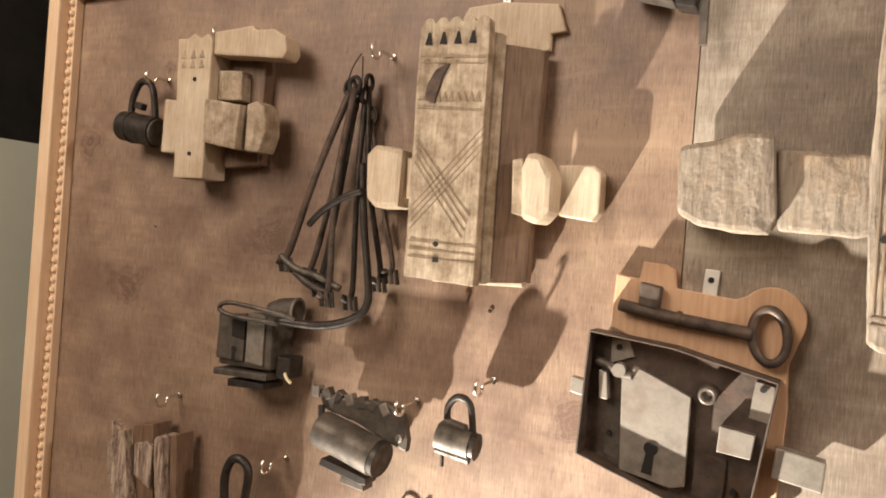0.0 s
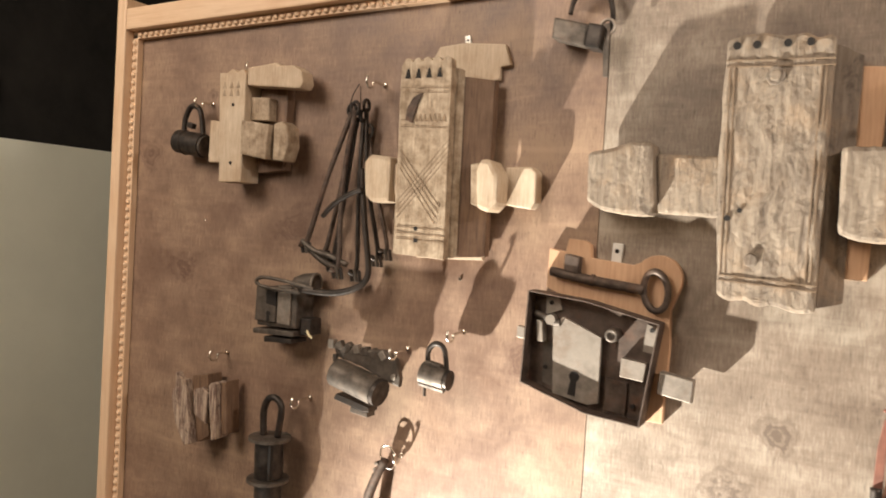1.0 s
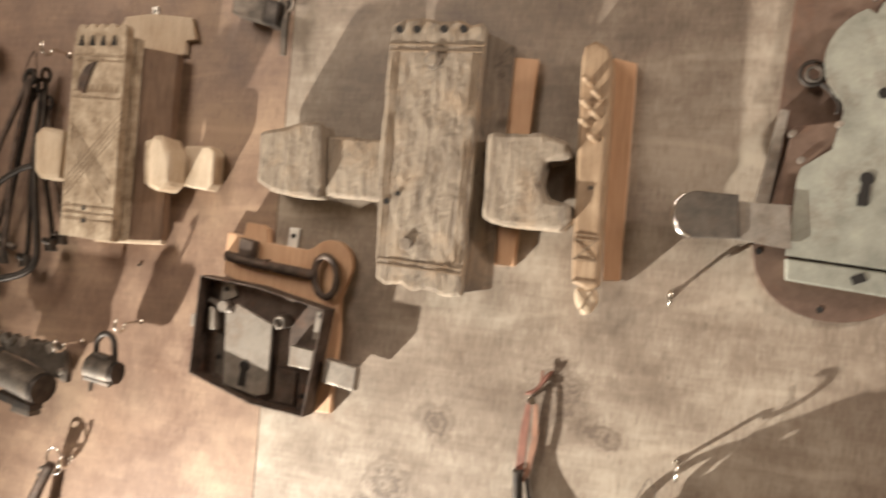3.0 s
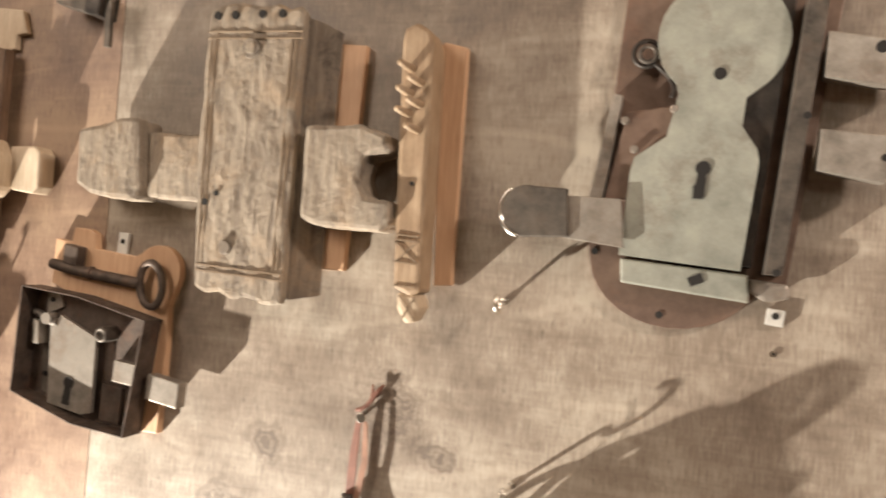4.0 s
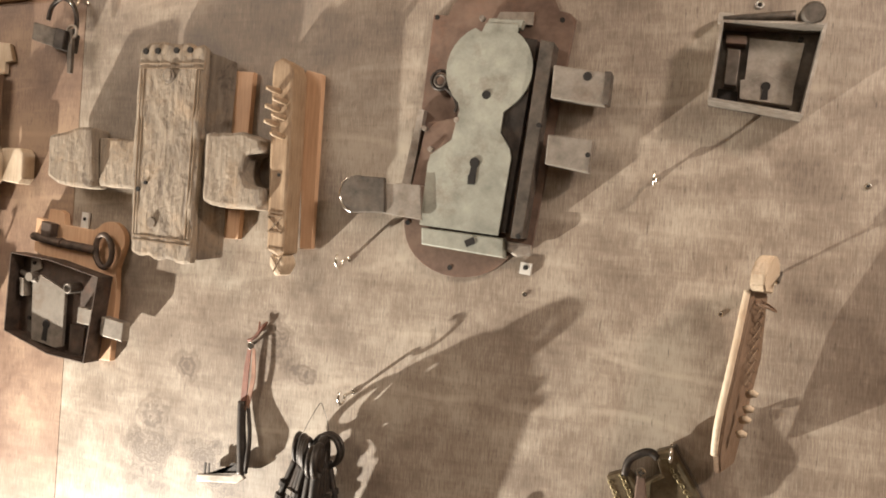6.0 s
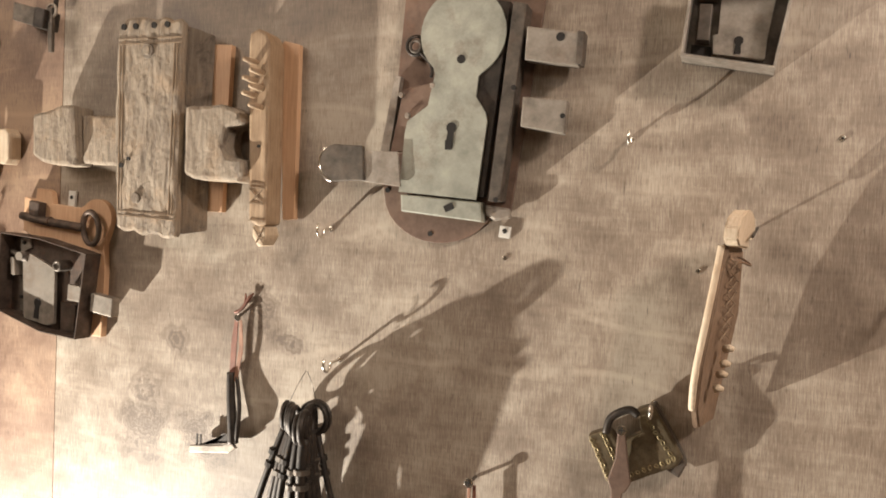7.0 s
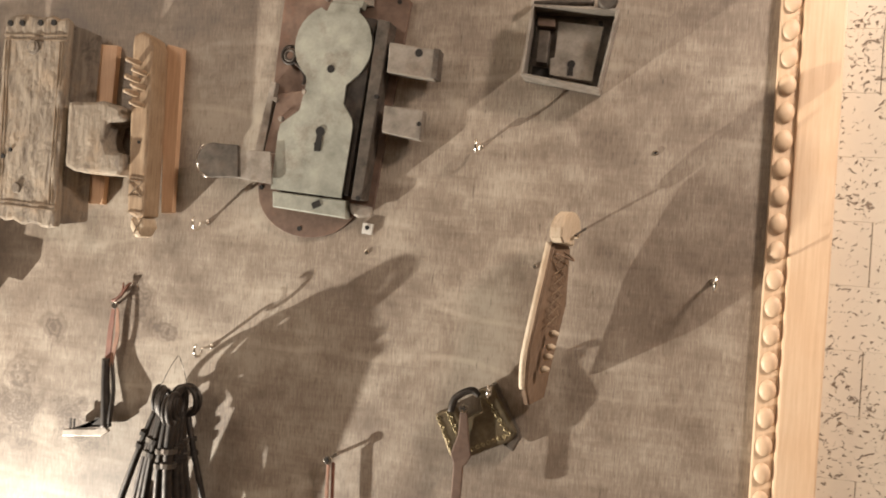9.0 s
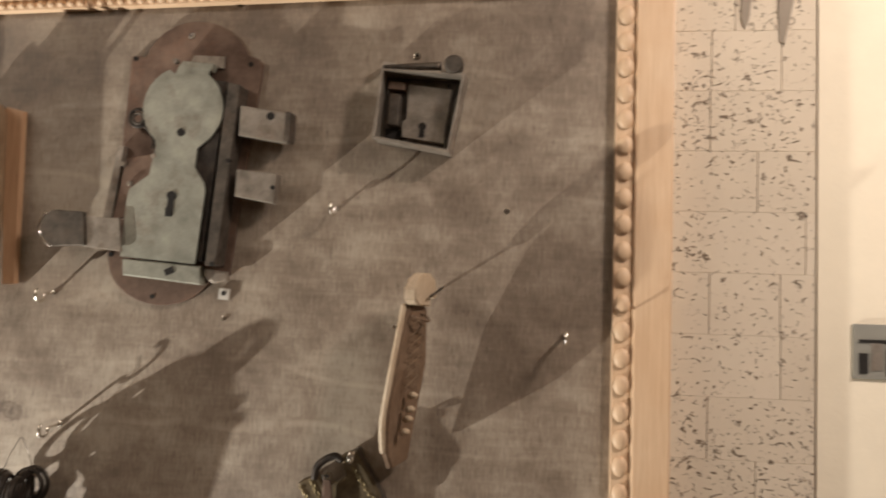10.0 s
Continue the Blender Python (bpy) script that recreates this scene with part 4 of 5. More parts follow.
# ---- big weathered lock ----
ob = thing("weathered_wooden_lock", (0.4478, 0.0, 1.5652), "big weathered grey wooden lock with heavy bolt ends", "wooden lock")
part("front_block", worn_prism([(0.3860, 1.560), (0.3980, 1.5535), (0.4140, 1.556), (0.4290, 1.5495), (0.4460, 1.553), (0.4680, 1.547), (0.4850, 1.5485), (0.4875, 1.700), (0.4885, 1.834), (0.4840, 1.8415), (0.4710, 1.8380), (0.4580, 1.8445), (0.4390, 1.8410), (0.4180, 1.8470), (0.3950, 1.8445), (0.3800, 1.8400), (0.3785, 1.700)], 0.048, 0.0360, 0.0013, 80, 0.004, 0.008, 1.0), OLD, ob)
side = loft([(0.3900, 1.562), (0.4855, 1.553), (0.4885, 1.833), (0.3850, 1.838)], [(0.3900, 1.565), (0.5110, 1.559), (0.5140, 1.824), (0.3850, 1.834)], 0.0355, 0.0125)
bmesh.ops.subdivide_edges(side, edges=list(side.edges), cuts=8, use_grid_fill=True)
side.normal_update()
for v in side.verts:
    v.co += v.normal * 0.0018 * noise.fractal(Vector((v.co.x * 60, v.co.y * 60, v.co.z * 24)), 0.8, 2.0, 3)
# the side's shade is put into its wood colour
part("side_block", side, OLD_SHADE_KNOT, ob)
part("back_board", prism([(0.4381, 1.5867), (0.5315, 1.5852), (0.5391, 1.8114), (0.4487, 1.8173)], 0.0103, 0.0005, 0.001), BACKING, ob, "clean tan backing board")
part("bolt_left", worn_prism([(0.2312, 1.6569), (0.2491, 1.6475), (0.2788, 1.6434), (0.3060, 1.6432), (0.3129, 1.6571), (0.3063, 1.7277), (0.2831, 1.7293), (0.2576, 1.7209), (0.2297, 1.7164)], 0.050, 0.012, 0.0013, 70, 0.005, 0.008, 3.0), OLD, ob)
part("bolt_neck", worn_prism([(0.3139, 1.6473), (0.3739, 1.6449), (0.3855, 1.6490), (0.3862, 1.7132), (0.3085, 1.7159)], 0.038, 0.011, 0.0014, 60, 0.004, 0.009, 4.0), OLD, ob)
part("bolt_right", worn_prism([(0.5019, 1.6326), (0.5225, 1.6264), (0.5838, 1.6247), (0.5943, 1.6351), (0.5928, 1.6537), (0.5688, 1.6561), (0.5606, 1.6738), (0.5657, 1.6935), (0.5890, 1.7003), (0.5849, 1.7152), (0.5574, 1.7245), (0.5003, 1.7221)], 0.054, 0.012, 0.0013, 70, 0.005, 0.008, 5.0), OLD, ob)
wfront = ob.children[0]
for a, b in (((0.3810, 1.817), (0.4880, 1.815)), ((0.3810, 1.810), (0.4880, 1.808)), ((0.3870, 1.582), (0.4860, 1.577)), ((0.3870, 1.576), (0.4860, 1.571)), ((0.4790, 1.580), (0.4810, 1.806)), ((0.4740, 1.580), (0.4760, 1.806)), ((0.3890, 1.584), (0.3850, 1.808)), ((0.3940, 1.584), (0.3900, 1.808))):
    incise(a, b, 0.0486, 0.00055, wfront, INK)
for x in (0.391, 0.411, 0.442, 0.464):
    part("drill_hole", disc(x, 1.833, 0.0042, 0.0502, 0.043, 10), HOLE, wfront)
part("knot", worn_prism(arc(0.4324, 1.7987, 0.010, 0, 340, 14), 0.0516, 0.047, 0.0012, 90, 0.001, 0.006, 2.0), OLD_SHADE_KNOT, wfront)
part("knot", disc(0.4324, 1.7987, 0.0060, 0.0524, 0.047, 12, 0.0012), OLD, wfront)
part("knot", worn_prism(arc(0.4201, 1.5999, 0.007, 0, 340, 12), 0.0516, 0.047, 0.0012, 90, 0.001, 0.006, 4.0), OLD_SHADE_KNOT, wfront)
part("peg_hole", disc(0.3927, 1.6445, 0.0033, 0.0502, 0.043, 10), HOLE, wfront)
part("peg_hole", disc(0.4048, 1.6535, 0.0026, 0.0502, 0.043, 10), HOLE, wfront)

# ---- comb shaped wooden key ----
ob = thing("pegged_wooden_key", (0.6250, 0.0, 1.5423), "long carved wooden key with pegs on a tan strip", "wooden key")
part("stick", worn_prism([(0.5987, 1.5742), (0.6144, 1.5672), (0.6255, 1.5712), (0.6227, 1.8014), (0.6169, 1.8145), (0.6040, 1.8222), (0.5922, 1.8156), (0.5906, 1.8014)], 0.046, 0.0105, 0.0008, 50, 0.004, 0.1204, 1.0203), COMB, ob)
part("tip", worn_prism([(0.6028, 1.5697), (0.6218, 1.5692), (0.6256, 1.5575), (0.6191, 1.5436), (0.6118, 1.5415), (0.6032, 1.5550)], 0.043, 0.013, 0.0006, 50, 0.004, 0.008, 2.0), PALE, ob)
part("backing_strip", prism([(0.6269, 1.5780), (0.6441, 1.5793), (0.6439, 1.8072), (0.6203, 1.8131), (0.6152, 1.8054)], 0.0100, 0.0005, 0.001), BACKING, ob)
for i, z in enumerate((1.7775, 1.7640, 1.7545, 1.7440, 1.7354, 1.7201)):
    x = 0.6041 + 0.010 * (i % 2)
    part("peg", tube([(x, -0.040, z), (x - 0.003, -0.055, z), (x - 0.006, -0.066, z + 0.001)], [0.0042, 0.0038, 0.0030], 8), COMB, ob, smooth=True)
for a, b in (((0.5987, 1.5982), (0.6195, 1.5967)), ((0.5980, 1.6184), (0.6208, 1.6171)), ((0.5981, 1.6167), (0.6194, 1.5986)), ((0.5997, 1.5982), (0.6198, 1.6170)), ((0.5995, 1.5760), (0.6212, 1.5757)), ((0.5985, 1.6231), (0.6214, 1.6217)), ((0.6050, 1.5670), (0.6198, 1.5472)), ((0.6201, 1.5673), (0.6094, 1.5470))):
    incise(a, b, 0.0466 if a[1] > 1.5711 else 0.0438, 0.0006, ob)
part("peg_hole", disc(0.6107, 1.6709, 0.0022, 0.0470, 0.040, 8), HOLE, ob)

# ---- large iron plate lock ----
ob = thing("large_iron_lock", (0.8871, 0.0, 1.5674), "large greenish steel door lock on a brown iron plate", "door lock")
back = [(0.7923, 1.8805)] + arc(0.8810, 1.8626, 0.072, 165, 15, 12, 0.062) + [(0.9632, 1.8751), (0.9703, 1.8676), (0.9353, 1.5966), (0.9170, 1.5945)] + arc(0.8457, 1.6171, 0.074, -20, -165, 12, 0.060) + [(0.7716, 1.6150), (0.7696, 1.6289), (0.7758, 1.6345)]
part("back_plate", prism(back, 0.0070, 0.0005, 0.0006), PLATE, ob)
face = [(0.7987, 1.6182), (0.8983, 1.6106), (0.9079, 1.7024), (0.9053, 1.7134), (0.8928, 1.7319)] + [(0.8949, 1.7560)] + arc(0.8735, 1.8073, 0.0535, -45, 52, 10) + [(0.9056, 1.8474), (0.9068, 1.8587), (0.8668, 1.8628), (0.8619, 1.8515)] + arc(0.8735, 1.8073, 0.0535, 112, 228, 10) + [(0.8401, 1.7596), (0.8324, 1.7223), (0.8065, 1.7036), (0.8037, 1.6905)]
part("face_plate", prism(face, 0.0245, 0.0215, 0.0008), GREEN, ob, "greenish grey steel cover plate")
cover = ob.children[-1]
part("spindle_hole", disc(0.8728, 1.7765, 0.0052, 0.0254, 0.020, 14), HOLE, cover)
part("keyhole", keyhole(0.8639, 1.6956, 0.0062, 0.024, 0.0256, 0.020, -6), HOLE, cover)
part("keyhole_notch", box(0.8569, 0.8654, 1.6697, 1.6808, 0.0258, 0.020), HOLE, cover)
part("foot_flange", prism([(0.7998, 1.6155), (0.9050, 1.6079), (0.9066, 1.5843), (0.8014, 1.5943)], 0.0215, 0.0072, 0.002), GREEN, ob)
part("screw_hole", prism(tilted(0.8636, 1.6009, 0.012, 0.008, 25), 0.0225, 0.018), HOLE, ob.children[-1])
part("head_tab", prism([(0.8722, 1.8665), (0.9198, 1.8614), (0.9206, 1.8774), (0.8788, 1.8796)], 0.0105, 0.0072, 0.0006), STEEL, ob)
part("head_bend", prism([(0.8661, 1.8590), (0.9089, 1.8549), (0.9121, 1.8643), (0.8702, 1.8684)], 0.0240, 0.0105, 0.001), GREEN, ob)
part("works_case", prism([(0.8203, 1.6185), (0.9064, 1.6143), (0.9296, 1.8417), (0.8694, 1.8514), (0.8471, 1.7671)], 0.0212, 0.0072, 0.001), BLACK, ob)
part("fore_end", prism([(0.9160, 1.6090), (0.9299, 1.6092), (0.9526, 1.8341), (0.9364, 1.8379)], 0.034, 0.0072, 0.001), WORN, ob, "dark steel fore-end strip")
for x, z in ((0.9409, 1.7395), (0.9251, 1.6110)):
    part("screw_hole", disc(x, z, 0.003, 0.0350, 0.030, 10), HOLE, ob.children[-1])
part("foot_bracket", prism([(0.9051, 1.6052), (0.9368, 1.6021), (0.9394, 1.5903), (0.9194, 1.5863), (0.9059, 1.5943)], 0.0160, 0.0072, 0.003), STEEL, ob)
bolt = part("bolt", prism([(0.9520, 1.7709), (1.0140, 1.7619), (1.0166, 1.7987), (0.9533, 1.8090)], 0.0330, 0.0150, 0.0015), STEEL, ob, "grey steel latch bolt")
part("bolt_hole", disc(0.9925, 1.7950, 0.0050, 0.0338, 0.028, 12), HOLE, bolt)
part("bolt_edge", prism([(1.0102, 1.7637), (1.0176, 1.7637), (1.0193, 1.7996), (1.0118, 1.8006)], 0.0345, 0.0130, 0.001), WORN, bolt)
bolt = part("bolt", prism([(0.9503, 1.6953), (1.0008, 1.6867), (1.0032, 1.7242), (0.9518, 1.7294)], 0.0330, 0.0150, 0.0015), STEEL, ob, "grey steel dead bolt")
part("bolt_hole", disc(0.9987, 1.7067, 0.0030, 0.0338, 0.028, 10), HOLE, bolt)
lever = part("lever", prism([(0.7248, 1.6329), (0.8030, 1.6238), (0.7979, 1.6663), (0.7505, 1.6677), (0.7516, 1.6547), (0.7307, 1.6544)], 0.0300, 0.0270, 0.0008), STEEL, ob, "flat steel lever arm")
# shadowed face in dark steel, lit left edge as a bright wire arc
part("knob", prism([(0.7553, 1.6305)] + arc(0.7157, 1.6519, 0.0235, -75, -285, 16) + [(0.7520, 1.6733)], 0.0335, 0.0270, 0.0015), WORN, lever, "rounded lever end, its shadow put in as dark steel")
part("knob_rim", rod([(0.7157 + 0.0238 * math.cos(radians(a)), -0.0325, 1.6519 + 0.0238 * math.sin(radians(a))) for a in range(125, 256, 13)], 0.0018, 3, 6), CHROME, lever, "lit left rim drawn in bright wire", smooth=True)
# a lit sliver beside the case, modelled as a pale steel strip
part("side_strip", prism([(0.7677, 1.6660), (0.7809, 1.6662), (0.7928, 1.7596), (0.7851, 1.7615)], 0.0175, 0.0072, 0.0008), STEEL, ob)
part("side_case", prism([(0.7828, 1.6662), (0.8298, 1.6685), (0.8370, 1.7503), (0.7978, 1.7437)], 0.0195, 0.0072, 0.001), PLATE, ob)
part("spring_coil", loop((0.8111, -0.018, 1.7962), 0.0115, 0.0022, "y", n=20), BLACK, ob, smooth=True)
part("spring_coil", loop((0.8123, -0.021, 1.7950), 0.0070, 0.0020, "y", n=18), WORN, ob, smooth=True)
part("spring_leg", rod([(0.8185, -0.02, 1.7867), (0.8287, -0.02, 1.7773), (0.8353, -0.022, 1.7659), (0.8341, -0.022, 1.7565)], 0.002, 4, 6), BLACK, ob, smooth=True)
for x, z in ((0.7974, 1.8767), (0.9543, 1.8677), (0.8352, 1.5683), (0.7759, 1.6206)):
    part("rivet_hole", disc(x, z, 0.0032, 0.0078, 0.004, 10), HOLE, ob)
for x, z in ((0.8059, 1.7110), (0.7965, 1.7362), (0.8373, 1.7466), (0.8607, 1.8685)):
    part("rivet", disc(x, z, 0.0036, 0.0250, 0.018, 10, 0.001), STEEL, ob)
screw_head(ob, 0.8733, 1.9052, 0.0072, 0.0042)

# ---- open square box lock ----
ob = thing("square_box_lock", (1.1709, 0.0, 1.7538), "open grey iron box lock with a keyhole plate inside", "box lock")
corners = [(1.1220, 1.7680), (1.2155, 1.7508), (1.2327, 1.8463), (1.1303, 1.8532)]
part("back_plate", prism(corners, 0.0040, 0.0005), WORN, ob)
for i in range(4):
    a, b = corners[i], corners[(i + 1) % 4]
    cx, cz = 1.1750, 1.8039
    k = 0.06
    ia, ib = [(p[0] + (cx - p[0]) * k, p[1] + (cz - p[1]) * k) for p in (a, b)]
    part("side_wall", prism([a, b, ib, ia], 0.036 if i else 0.038, 0.0042, 0.0004), STEEL, ob)
part("plate", prism([(1.1568, 1.7737), (1.2040, 1.7651), (1.2147, 1.8325), (1.1606, 1.8395)], 0.0110, 0.0042, 0.0005), STEEL, ob)
part("key_plate", prism([(1.1541, 1.7737), (1.2058, 1.7660), (1.2071, 1.7824), (1.1807, 1.7994), (1.1532, 1.7937)], 0.0135, 0.0112, 0.0004), STEEL, ob)
part("keyhole", keyhole(1.1793, 1.7866, 0.0048, 0.014, 0.0145, 0.010, -4), HOLE, ob)
part("inner_post", prism([(1.1368, 1.7881), (1.1498, 1.7864), (1.1519, 1.8248), (1.1389, 1.8266)], 0.0200, 0.0042, 0.001), WORN, ob)
part("inner_bar", prism([(1.1368, 1.8321), (1.1573, 1.8303), (1.1569, 1.8395), (1.1364, 1.8413)], 0.0200, 0.0042, 0.001), PLATE, ob)
part("dark_recess", prism([(1.1303, 1.7698), (1.1525, 1.7655), (1.1518, 1.7828), (1.1314, 1.7863)], 0.0065, 0.0042), HOLE, ob)
part("lever", rod([(1.1320, -0.030, 1.8555), (1.1693, -0.030, 1.8561), (1.2027, -0.030, 1.8566)], [0.003, 0.0045, 0.0055], 4, 8), WORN, ob, smooth=True)
rounded(part("knob", tube([(1.2168, -0.010, 1.8596), (1.2190, -0.036, 1.8565), (1.2193, -0.040, 1.8560)], [0.0110, 0.0120, 0.0095], 18), WORN, ob))
part("tab", prism([(1.1264, 1.8569), (1.1432, 1.8560), (1.1428, 1.8652), (1.1278, 1.8670)], 0.018, 0.004, 0.001), STEEL, ob)
part("rivet_hole", disc(1.2108, 1.8361, 0.0026, 0.0150, 0.008, 10), HOLE, ob)
fixing("screw", 1.1684, 1.8781, "bright screw above the square lock", 0.0048)

# ---- toothed wooden blade key hanging off the board ----
ob = thing("toothed_wooden_key", (1.1755, 0.0, 1.3915), "curved wooden key with pegs and a carved lattice face", "wooden key")


def blade(outline, x_of, thick, skew):
    """A plank standing out from the board: outline in (depth, z), thickness along x."""
    bm = bmesh.new()
    a, b = [], []
    for d, z in outline:
        x = x_of(z) + skew * (d - 0.04)
        a.append(bm.verts.new((x - thick / 2, -d, z)))
        b.append(bm.verts.new((x + thick / 2, -d, z)))
    bm.faces.new(a), bm.faces.new(list(reversed(b)))
    k = len(a)
    for i in range(k):
        bm.faces.new((a[i], b[i], b[(i + 1) % k], a[(i + 1) % k]))
    bmesh.ops.recalc_face_normals(bm, faces=bm.faces)
    bmesh.ops.bevel(bm, geom=list(bm.edges), offset=0.0015, segments=2, affect="EDGES", clamp_overlap=True)
    return bm


def key_x(z):
    return 1.1588 + (z - 1.3814) * 0.164 + 0.004 * math.sin((z - 1.3814) * 20)


part("blade", blade([(0.014, 1.3823), (0.044, 1.3770), (0.062, 1.3990), (0.078, 1.4462), (0.076, 1.5072), (0.070, 1.5512), (0.068, 1.5706), (0.046, 1.5759), (0.030, 1.5644), (0.018, 1.4985)], key_x, 0.007, -0.42), SHADED_BLADE, ob)
part("head", blade([(0.036, 1.5671), (0.068, 1.5688), (0.078, 1.5759), (0.080, 1.5883), (0.074, 1.5998), (0.062, 1.6061), (0.046, 1.6061), (0.032, 1.5990), (0.024, 1.5865), (0.024, 1.5759), (0.034, 1.5795), (0.040, 1.5759)], lambda z: key_x(z) + 0.004, 0.014, -0.3), PALE, ob)
for i, z in enumerate((1.4636, 1.4479, 1.4367, 1.4219)):
    x = key_x(z) + 0.004
    part("peg", tube([(x, -0.052 - 0.003 * (i % 2), z), (x + 0.005, -0.056, z + 0.002), (x + 0.009, -0.057, z + 0.001)], [0.0042, 0.0040, 0.0026], 8), PALE, ob, smooth=True)
for i in range(7):
    z = 1.4740 + 0.012 * i
    part("carved_groove", bar((key_x(z) + 0.0075, -0.030, z + 0.012), (key_x(z) - 0.002, -0.066, z), 0.0005), INK, ob)
    part("carved_groove", bar((key_x(z) + 0.0075, -0.030, z - 0.002), (key_x(z) - 0.002, -0.066, z + 0.010), 0.0005), INK, ob)
# pale rod along the front edge paints the light it catches
part("edge", rod([(key_x(z) - 0.42 * (d - 0.04) - 0.003, -d, z) for d, z in ((0.060, 1.4000), (0.070, 1.4200), (0.077, 1.4462), (0.075, 1.5072), (0.069, 1.5512), (0.067, 1.5697))], 0.0036, 5, 8), PALE, ob, "lit front edge put in as paler wood", smooth=True)
part("cord", rod([(1.1819, -0.070, 1.5561), (1.1821, -0.052, 1.5626), (1.1939, -0.040, 1.5564), (1.2009, -0.060, 1.5507), (1.1840, -0.074, 1.5574)], 0.0012, 5, 6), BROWN, ob, smooth=True)
part("nail", bar((1.2082, 0.002, 1.5902), (1.2014, -0.055, 1.5795), 0.0016), WORN, ob)

# ---- engraved brass padlock with a hanging key ----
ob = thing("brass_padlock", (1.0921, -0.01, 1.3175), "engraved dark brass padlock hung askew on a hook", "padlock")
part("body", worn_prism([(1.0408, 1.3492), (1.0628, 1.3018), (1.0720, 1.2936), (1.1385, 1.3278), (1.1450, 1.3384), (1.1112, 1.3922), (1.0921, 1.3844), (1.1003, 1.3605), (1.0764, 1.3456), (1.0633, 1.3606)], 0.024, 0.004, 0.0005, 60, 0.003, 0.012, 3.0), BRASS, ob)
part("rim", prism([(1.1385, 1.3278), (1.1489, 1.3283), (1.1450, 1.3401), (1.1129, 1.3940), (1.1077, 1.3903)], 0.020, 0.004, 0.002), WORN, ob)
part("shackle", rod([(1.0612, -0.022, 1.3545), (1.0656, -0.022, 1.3720), (1.0845, -0.022, 1.3833), (1.0954, -0.022, 1.3785)], 0.0045, 5, 9), BLACK, ob, smooth=True)
for i in range(9):
    t = i / 8
    for (xa, za), (xb, zb) in (((1.0464, 1.3443), (1.0680, 1.3021)), ((1.0784, 1.3060), (1.1296, 1.3325)), ((1.1030, 1.3779), (1.1347, 1.3362)), ((1.0583, 1.3535), (1.0720, 1.3281))):
        x, z = xa + (xb - xa) * t, za + (zb - za) * t
        part("engraving", loop((x, -0.0242, z), 0.0026, 0.0006, "y", 0.0018, 8, 40 * (i % 3), sides=4), ENGRAVED, ob)
part("foot", prism([(1.1266, 1.3221), (1.1408, 1.3142), (1.1472, 1.3282), (1.1364, 1.3363)], 0.020, 0.004, 0.002), WORN, ob)
ob = thing("flat_key", (1.0717, -0.04, 1.2446), "flat worn copper-brown key hanging before the padlock", "key")
part("blade", worn_prism([(1.0754, 1.3646), (1.0825, 1.3649), (1.0880, 1.3254), (1.0916, 1.3049), (1.0860, 1.2943), (1.0826, 1.2925), (1.0822, 1.2292), (1.0700, 1.2285), (1.0702, 1.2953), (1.0661, 1.3054), (1.0737, 1.3299)], 0.032, 0.028, 0.0004, 60, 0.0012, 0.01, 2.0), PLATE, ob)
screw_head(ob, 1.0795, 1.3622, 0.032, 0.0058)

# ---- bunch of black keys ----
ob = thing("bunch_of_keys", (0.7028, -0.03, 1.1895), "bunch of large black iron keys hanging on thin wires", "keys")
part("wire", rod([(0.6888, -0.042, 1.3891), (0.6800, -0.046, 1.3712), (0.6681, -0.042, 1.3500), (0.6600, -0.036, 1.3391)], 0.0005, 5, 5), WORN, ob)
part("wire", rod([(0.6907, -0.042, 1.3891), (0.6964, -0.040, 1.3750), (0.6984, -0.034, 1.3573), (0.6970, -0.030, 1.3467)], 0.0005, 5, 5), WORN, ob)
BUNCH = ((0.6649, 1.3325, 0.040, -0.066, 0.0150, 0.0046, "x", 0.19), (0.6727, 1.3301, 0.056, -0.050, 0.0160, 0.0042, "x", 0.21),
        (0.6797, 1.3260, 0.072, -0.036, 0.0160, 0.0048, "x", 0.20), (0.6870, 1.3173, 0.088, -0.016, 0.0150, 0.0052, "x", 0.21),
        (0.7093, 1.3355, 0.030, 0.052, 0.0190, 0.0040, "y", 0.20), (0.7048, 1.3326, 0.052, 0.026, 0.0185, 0.0044, "y", 0.20),
        (0.6996, 1.3269, 0.070, 0.008, 0.0180, 0.0052, "x", 0.21), (0.6954, 1.3195, 0.094, -0.004, 0.0170, 0.0060, "x", 0.21), (0.7022, 1.3289, 0.060, 0.016, 0.0170, 0.0060, "x", 0.20), (0.6767, 1.3276, 0.064, -0.042, 0.0150, 0.0056, "x", 0.20),
        (0.6923, 1.3230, 0.018, -0.010, 0.0150, 0.0044, "x", 0.20))
for i, (x, z, y, bx, r, thick, facing, length) in enumerate(BUNCH):
    y = 0.70 * y
    x, z = x + 0.5 * (y - 0.05), z + 0.3 * (y - 0.05)
    key = part("key", rod([(x, -y, z - 0.014), (x + bx * 0.35, -y - 0.003, z - 0.075), (x + bx, -y * 0.8, z - length)], [thick * 1.25, thick, thick * 1.1], 5, 9), BLACK, ob, smooth=True)
    part("bow", loop((x, -y, z), r, thick * 0.72, facing, r * 1.1, 22, 12), BLACK, key, smooth=True)
    for k in range(2):
        f = 0.24 + 0.09 * k
        part("collar", tube([(x + bx * f * 0.85, -y - 0.002, z - length * f), (x + bx * (f + 0.03) * 0.85, -y - 0.002, z - length * (f + 0.03))], thick * 1.7, 10), WORN if i % 2 else BLACK, key)
    part("bit", prism(tilted(x + bx - 0.012, z - length + 0.012, 0.022, 0.026, 8), y * 0.8 + 0.004, y * 0.8 - 0.004, 0.001), BLACK, key)

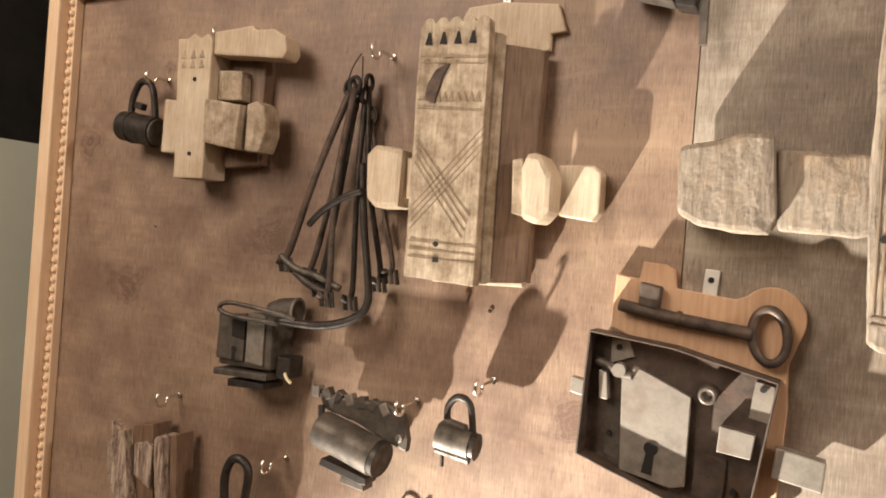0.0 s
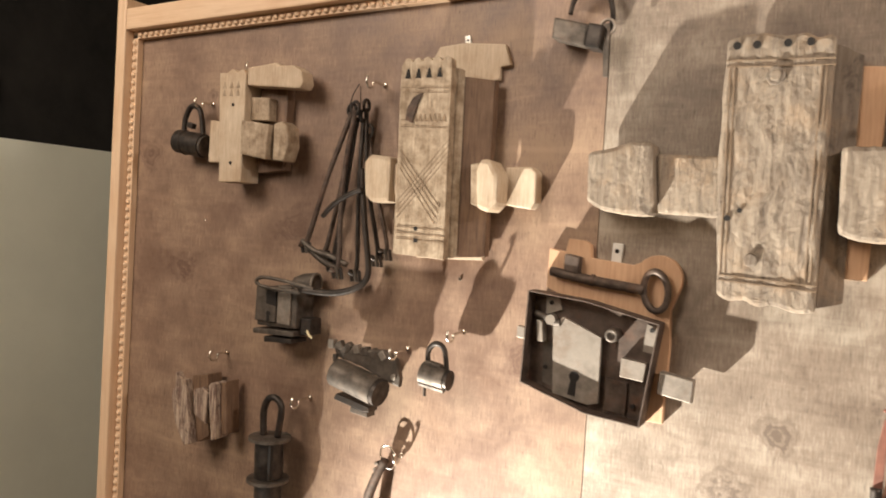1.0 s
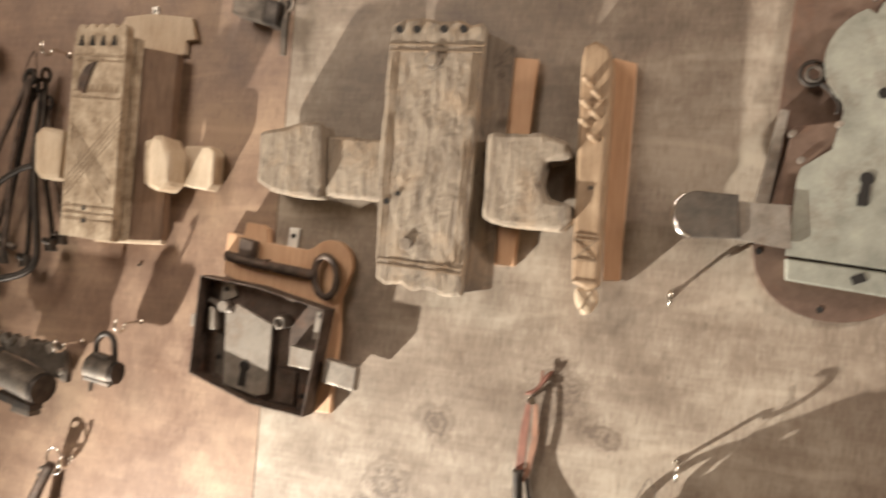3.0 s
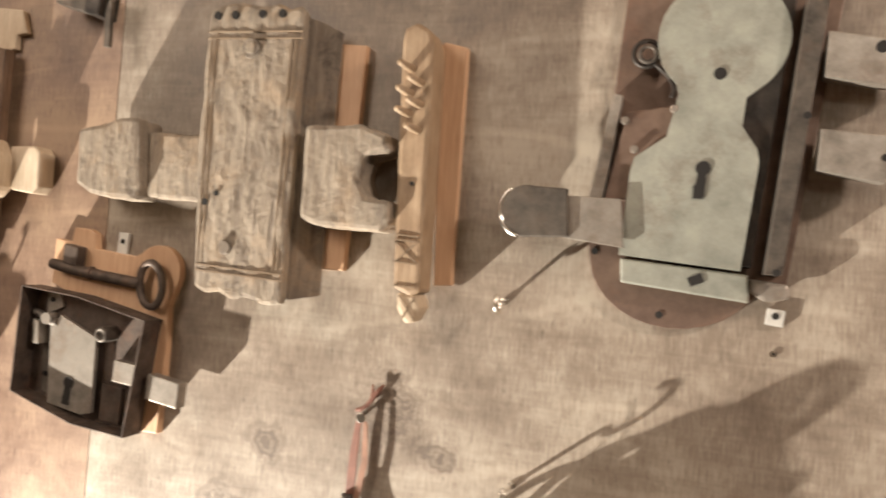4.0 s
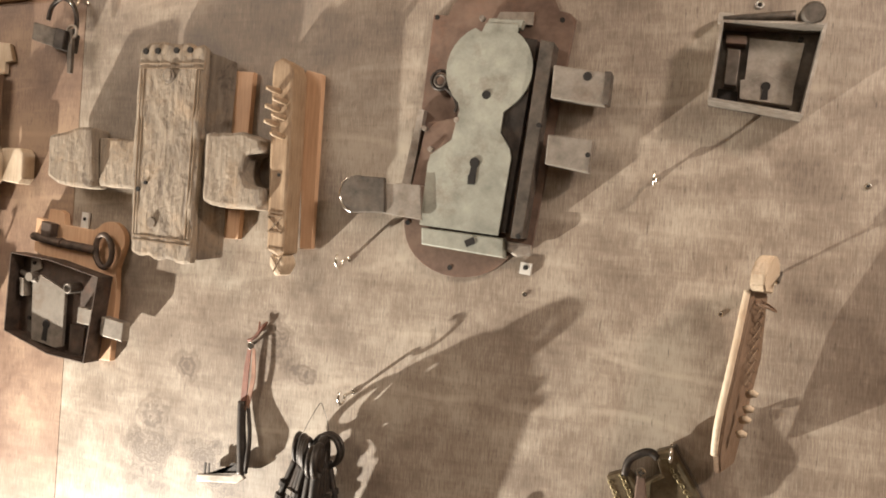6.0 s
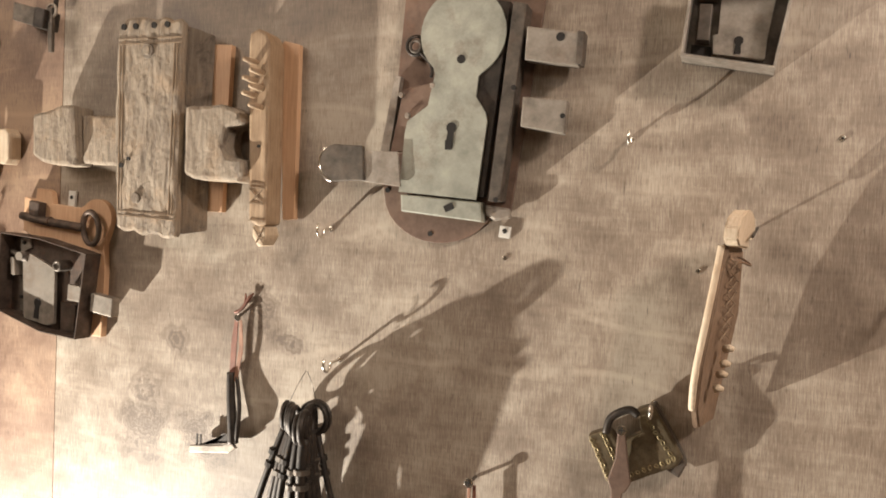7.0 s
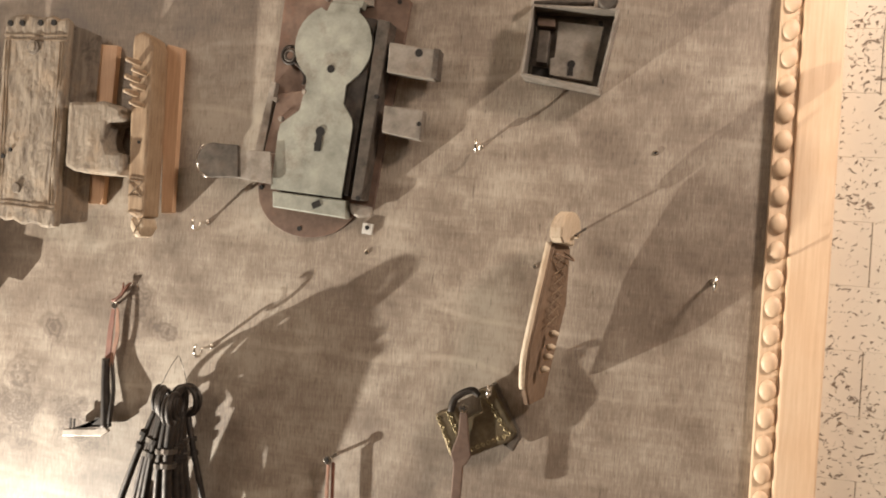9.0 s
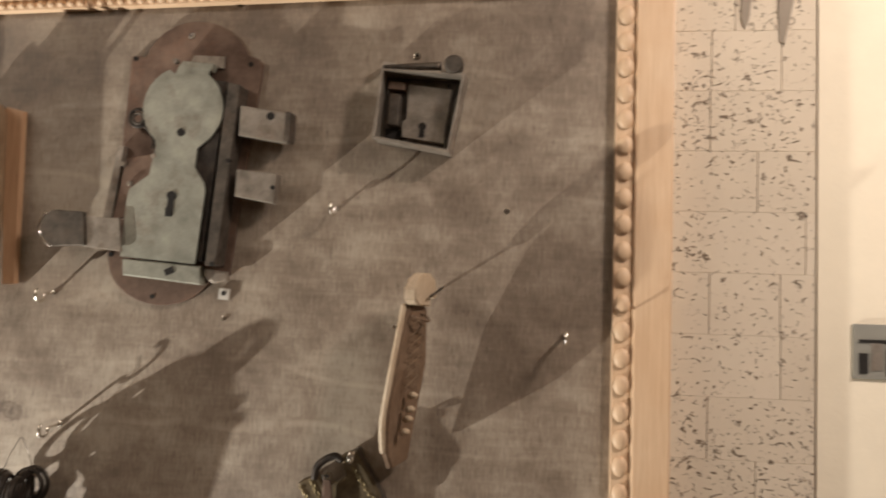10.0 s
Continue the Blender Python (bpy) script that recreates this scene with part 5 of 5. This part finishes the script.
# ---- strap key ----
ob = thing("strap_key", (0.5615, 0.0, 1.2539), "black iron foot key hung on red leather straps", "key")
part("nail", bar((0.5630, 0.002, 1.4480), (0.5619, -0.0078, 1.4456), 0.0022), WORN, ob)
part("nail_head", disc(0.5625, 1.4436, 0.0048, 0.0112, 0.0085, 12, 0.0006), CHROME, ob)
part("tie", rod([(0.5557, -0.0073, 1.4500), (0.5668, -0.0066, 1.4561), (0.5771, -0.0055, 1.4715), (0.5823, -0.0036, 1.4773)], [0.002, 0.0022, 0.0026, 0.001], 5, 6), LEATHER, ob, smooth=True)
part("tie", rod([(0.5596, -0.0078, 1.4502), (0.5702, -0.0066, 1.4618), (0.5709, -0.0055, 1.4768)], [0.002, 0.002, 0.001], 5, 6), LEATHER, ob, smooth=True)
part("strap", worn_prism([(0.5569, 1.4415), (0.5627, 1.4417), (0.5609, 1.4046), (0.5601, 1.3658), (0.5504, 1.3653), (0.5525, 1.4116)], 0.0085, 0.0074, 0.0005, 60, 0.001, 0.1204, 1.0203), LEATHER, ob)
part("strap", worn_prism([(0.5646, 1.4418), (0.5696, 1.4402), (0.5728, 1.4014), (0.5648, 1.3568), (0.5589, 1.3565), (0.5658, 1.4030)], 0.0100, 0.0089, 0.0005, 60, 0.001, 0.01, 2.0), STRAP, ob, "paler tan strap")
part("shaft", rod([(0.5537, -0.0091, 1.3684), (0.5565, -0.0109, 1.3353), (0.5615, -0.0133, 1.3006), (0.5647, -0.0145, 1.2734)], [0.0056, 0.0060, 0.0068, 0.0075], 6, 8), BLACK, ob, smooth=True)
part("shaft_side", rod([(0.5628, -0.0078, 1.3633), (0.5709, -0.0121, 1.3268), (0.5728, -0.0169, 1.2956), (0.5705, -0.0163, 1.2754)], [0.0026, 0.0030, 0.0034, 0.003], 6, 7), BLACK, ob, smooth=True)
part("foot", prism([(0.4950, 1.2518), (0.5581, 1.2594), (0.5701, 1.2674), (0.5616, 1.2760), (0.5476, 1.2688), (0.4942, 1.2619)], 0.0157, 0.0103, 0.0015), STEEL, ob, "bright worn steel foot")
part("foot_back", prism([(0.5078, 1.2636), (0.5330, 1.2679), (0.5453, 1.2842), (0.5531, 1.2847), (0.5561, 1.2721)], 0.0121, 0.0103, 0.001), BLACK, ob)
for x in (0.5051, 0.5109):
    part("tooth", box(x - 0.0012, x + 0.0012, 1.2627, 1.2787, 0.0139, 0.0121), BLACK, ob)

# ---- orange strips under a screw ----
ob = thing("hanging_strap", (0.9078, 0.0, 1.1701), "thin orange leather strips hanging from a screw", "strap")
part("pin", bar((0.9050, 0.002, 1.2760), (0.9020, -0.016, 1.2721), 0.0022), WORN, ob)
screw_head(ob, 0.9016, 1.2721, 0.017, 0.0058)
part("strip", worn_prism([(0.8996, 1.2676), (0.9032, 1.2678), (0.9055, 1.1674), (0.9001, 1.1670)], 0.016, 0.0135, 0.0005, 60, 0.0005, 0.1226, 1.0206), STRAP, ob)
part("strip", worn_prism([(0.9050, 1.2679), (0.9087, 1.2681), (0.9127, 1.1678), (0.9073, 1.1675)], 0.0125, 0.0105, 0.0005, 60, 0.0005, 0.012, 2.0), LEATHER, ob)

# ---- padlock at the top by the seam ----
ob = thing("ring_padlock", (0.2204, -0.02, 1.8044), "grey iron padlock with a large thin ring shackle", "padlock")
part("shackle", rod([(0.1880, -0.026, 1.8899), (0.1945, -0.026, 1.9103), (0.2139, -0.027, 1.9204), (0.2347, -0.027, 1.9102), (0.2425, -0.026, 1.8870), (0.2403, -0.026, 1.8638)], 0.0034, 6, 8), BLACK, ob, smooth=True)
part("body", prism([(0.1684, 1.8593), (0.2116, 1.8474), (0.2157, 1.8737), (0.1704, 1.8857)], 0.036, 0.012, 0.003), WORN, ob)
part("body_cap", prism([(0.2128, 1.8454), (0.2322, 1.8415), (0.2361, 1.8697), (0.2166, 1.8747)], 0.040, 0.010, 0.003), BLACK, ob)
part("key", prism([(0.2357, 1.8094), (0.2427, 1.8095), (0.2418, 1.8738), (0.2327, 1.8738)], 0.032, 0.026, 0.001), WORN, ob)
part("key_bow", loop((0.2380, -0.029, 1.8698), 0.009, 0.0022, "y", n=16), STEEL, ob, smooth=True)

# ---- red thing far behind ----
ob = thing("red_cloth", (-2.34, 0.67, 1.99), "small red patterned cloth hanging on the dark backdrop", "cloth")
part("cloth", standing((-2.330, 0.580), (-2.330, 0.748), 0.012, 0.10), RED, ob)
for v in ob.children[0].data.vertices:
    v.co.z += 1.99
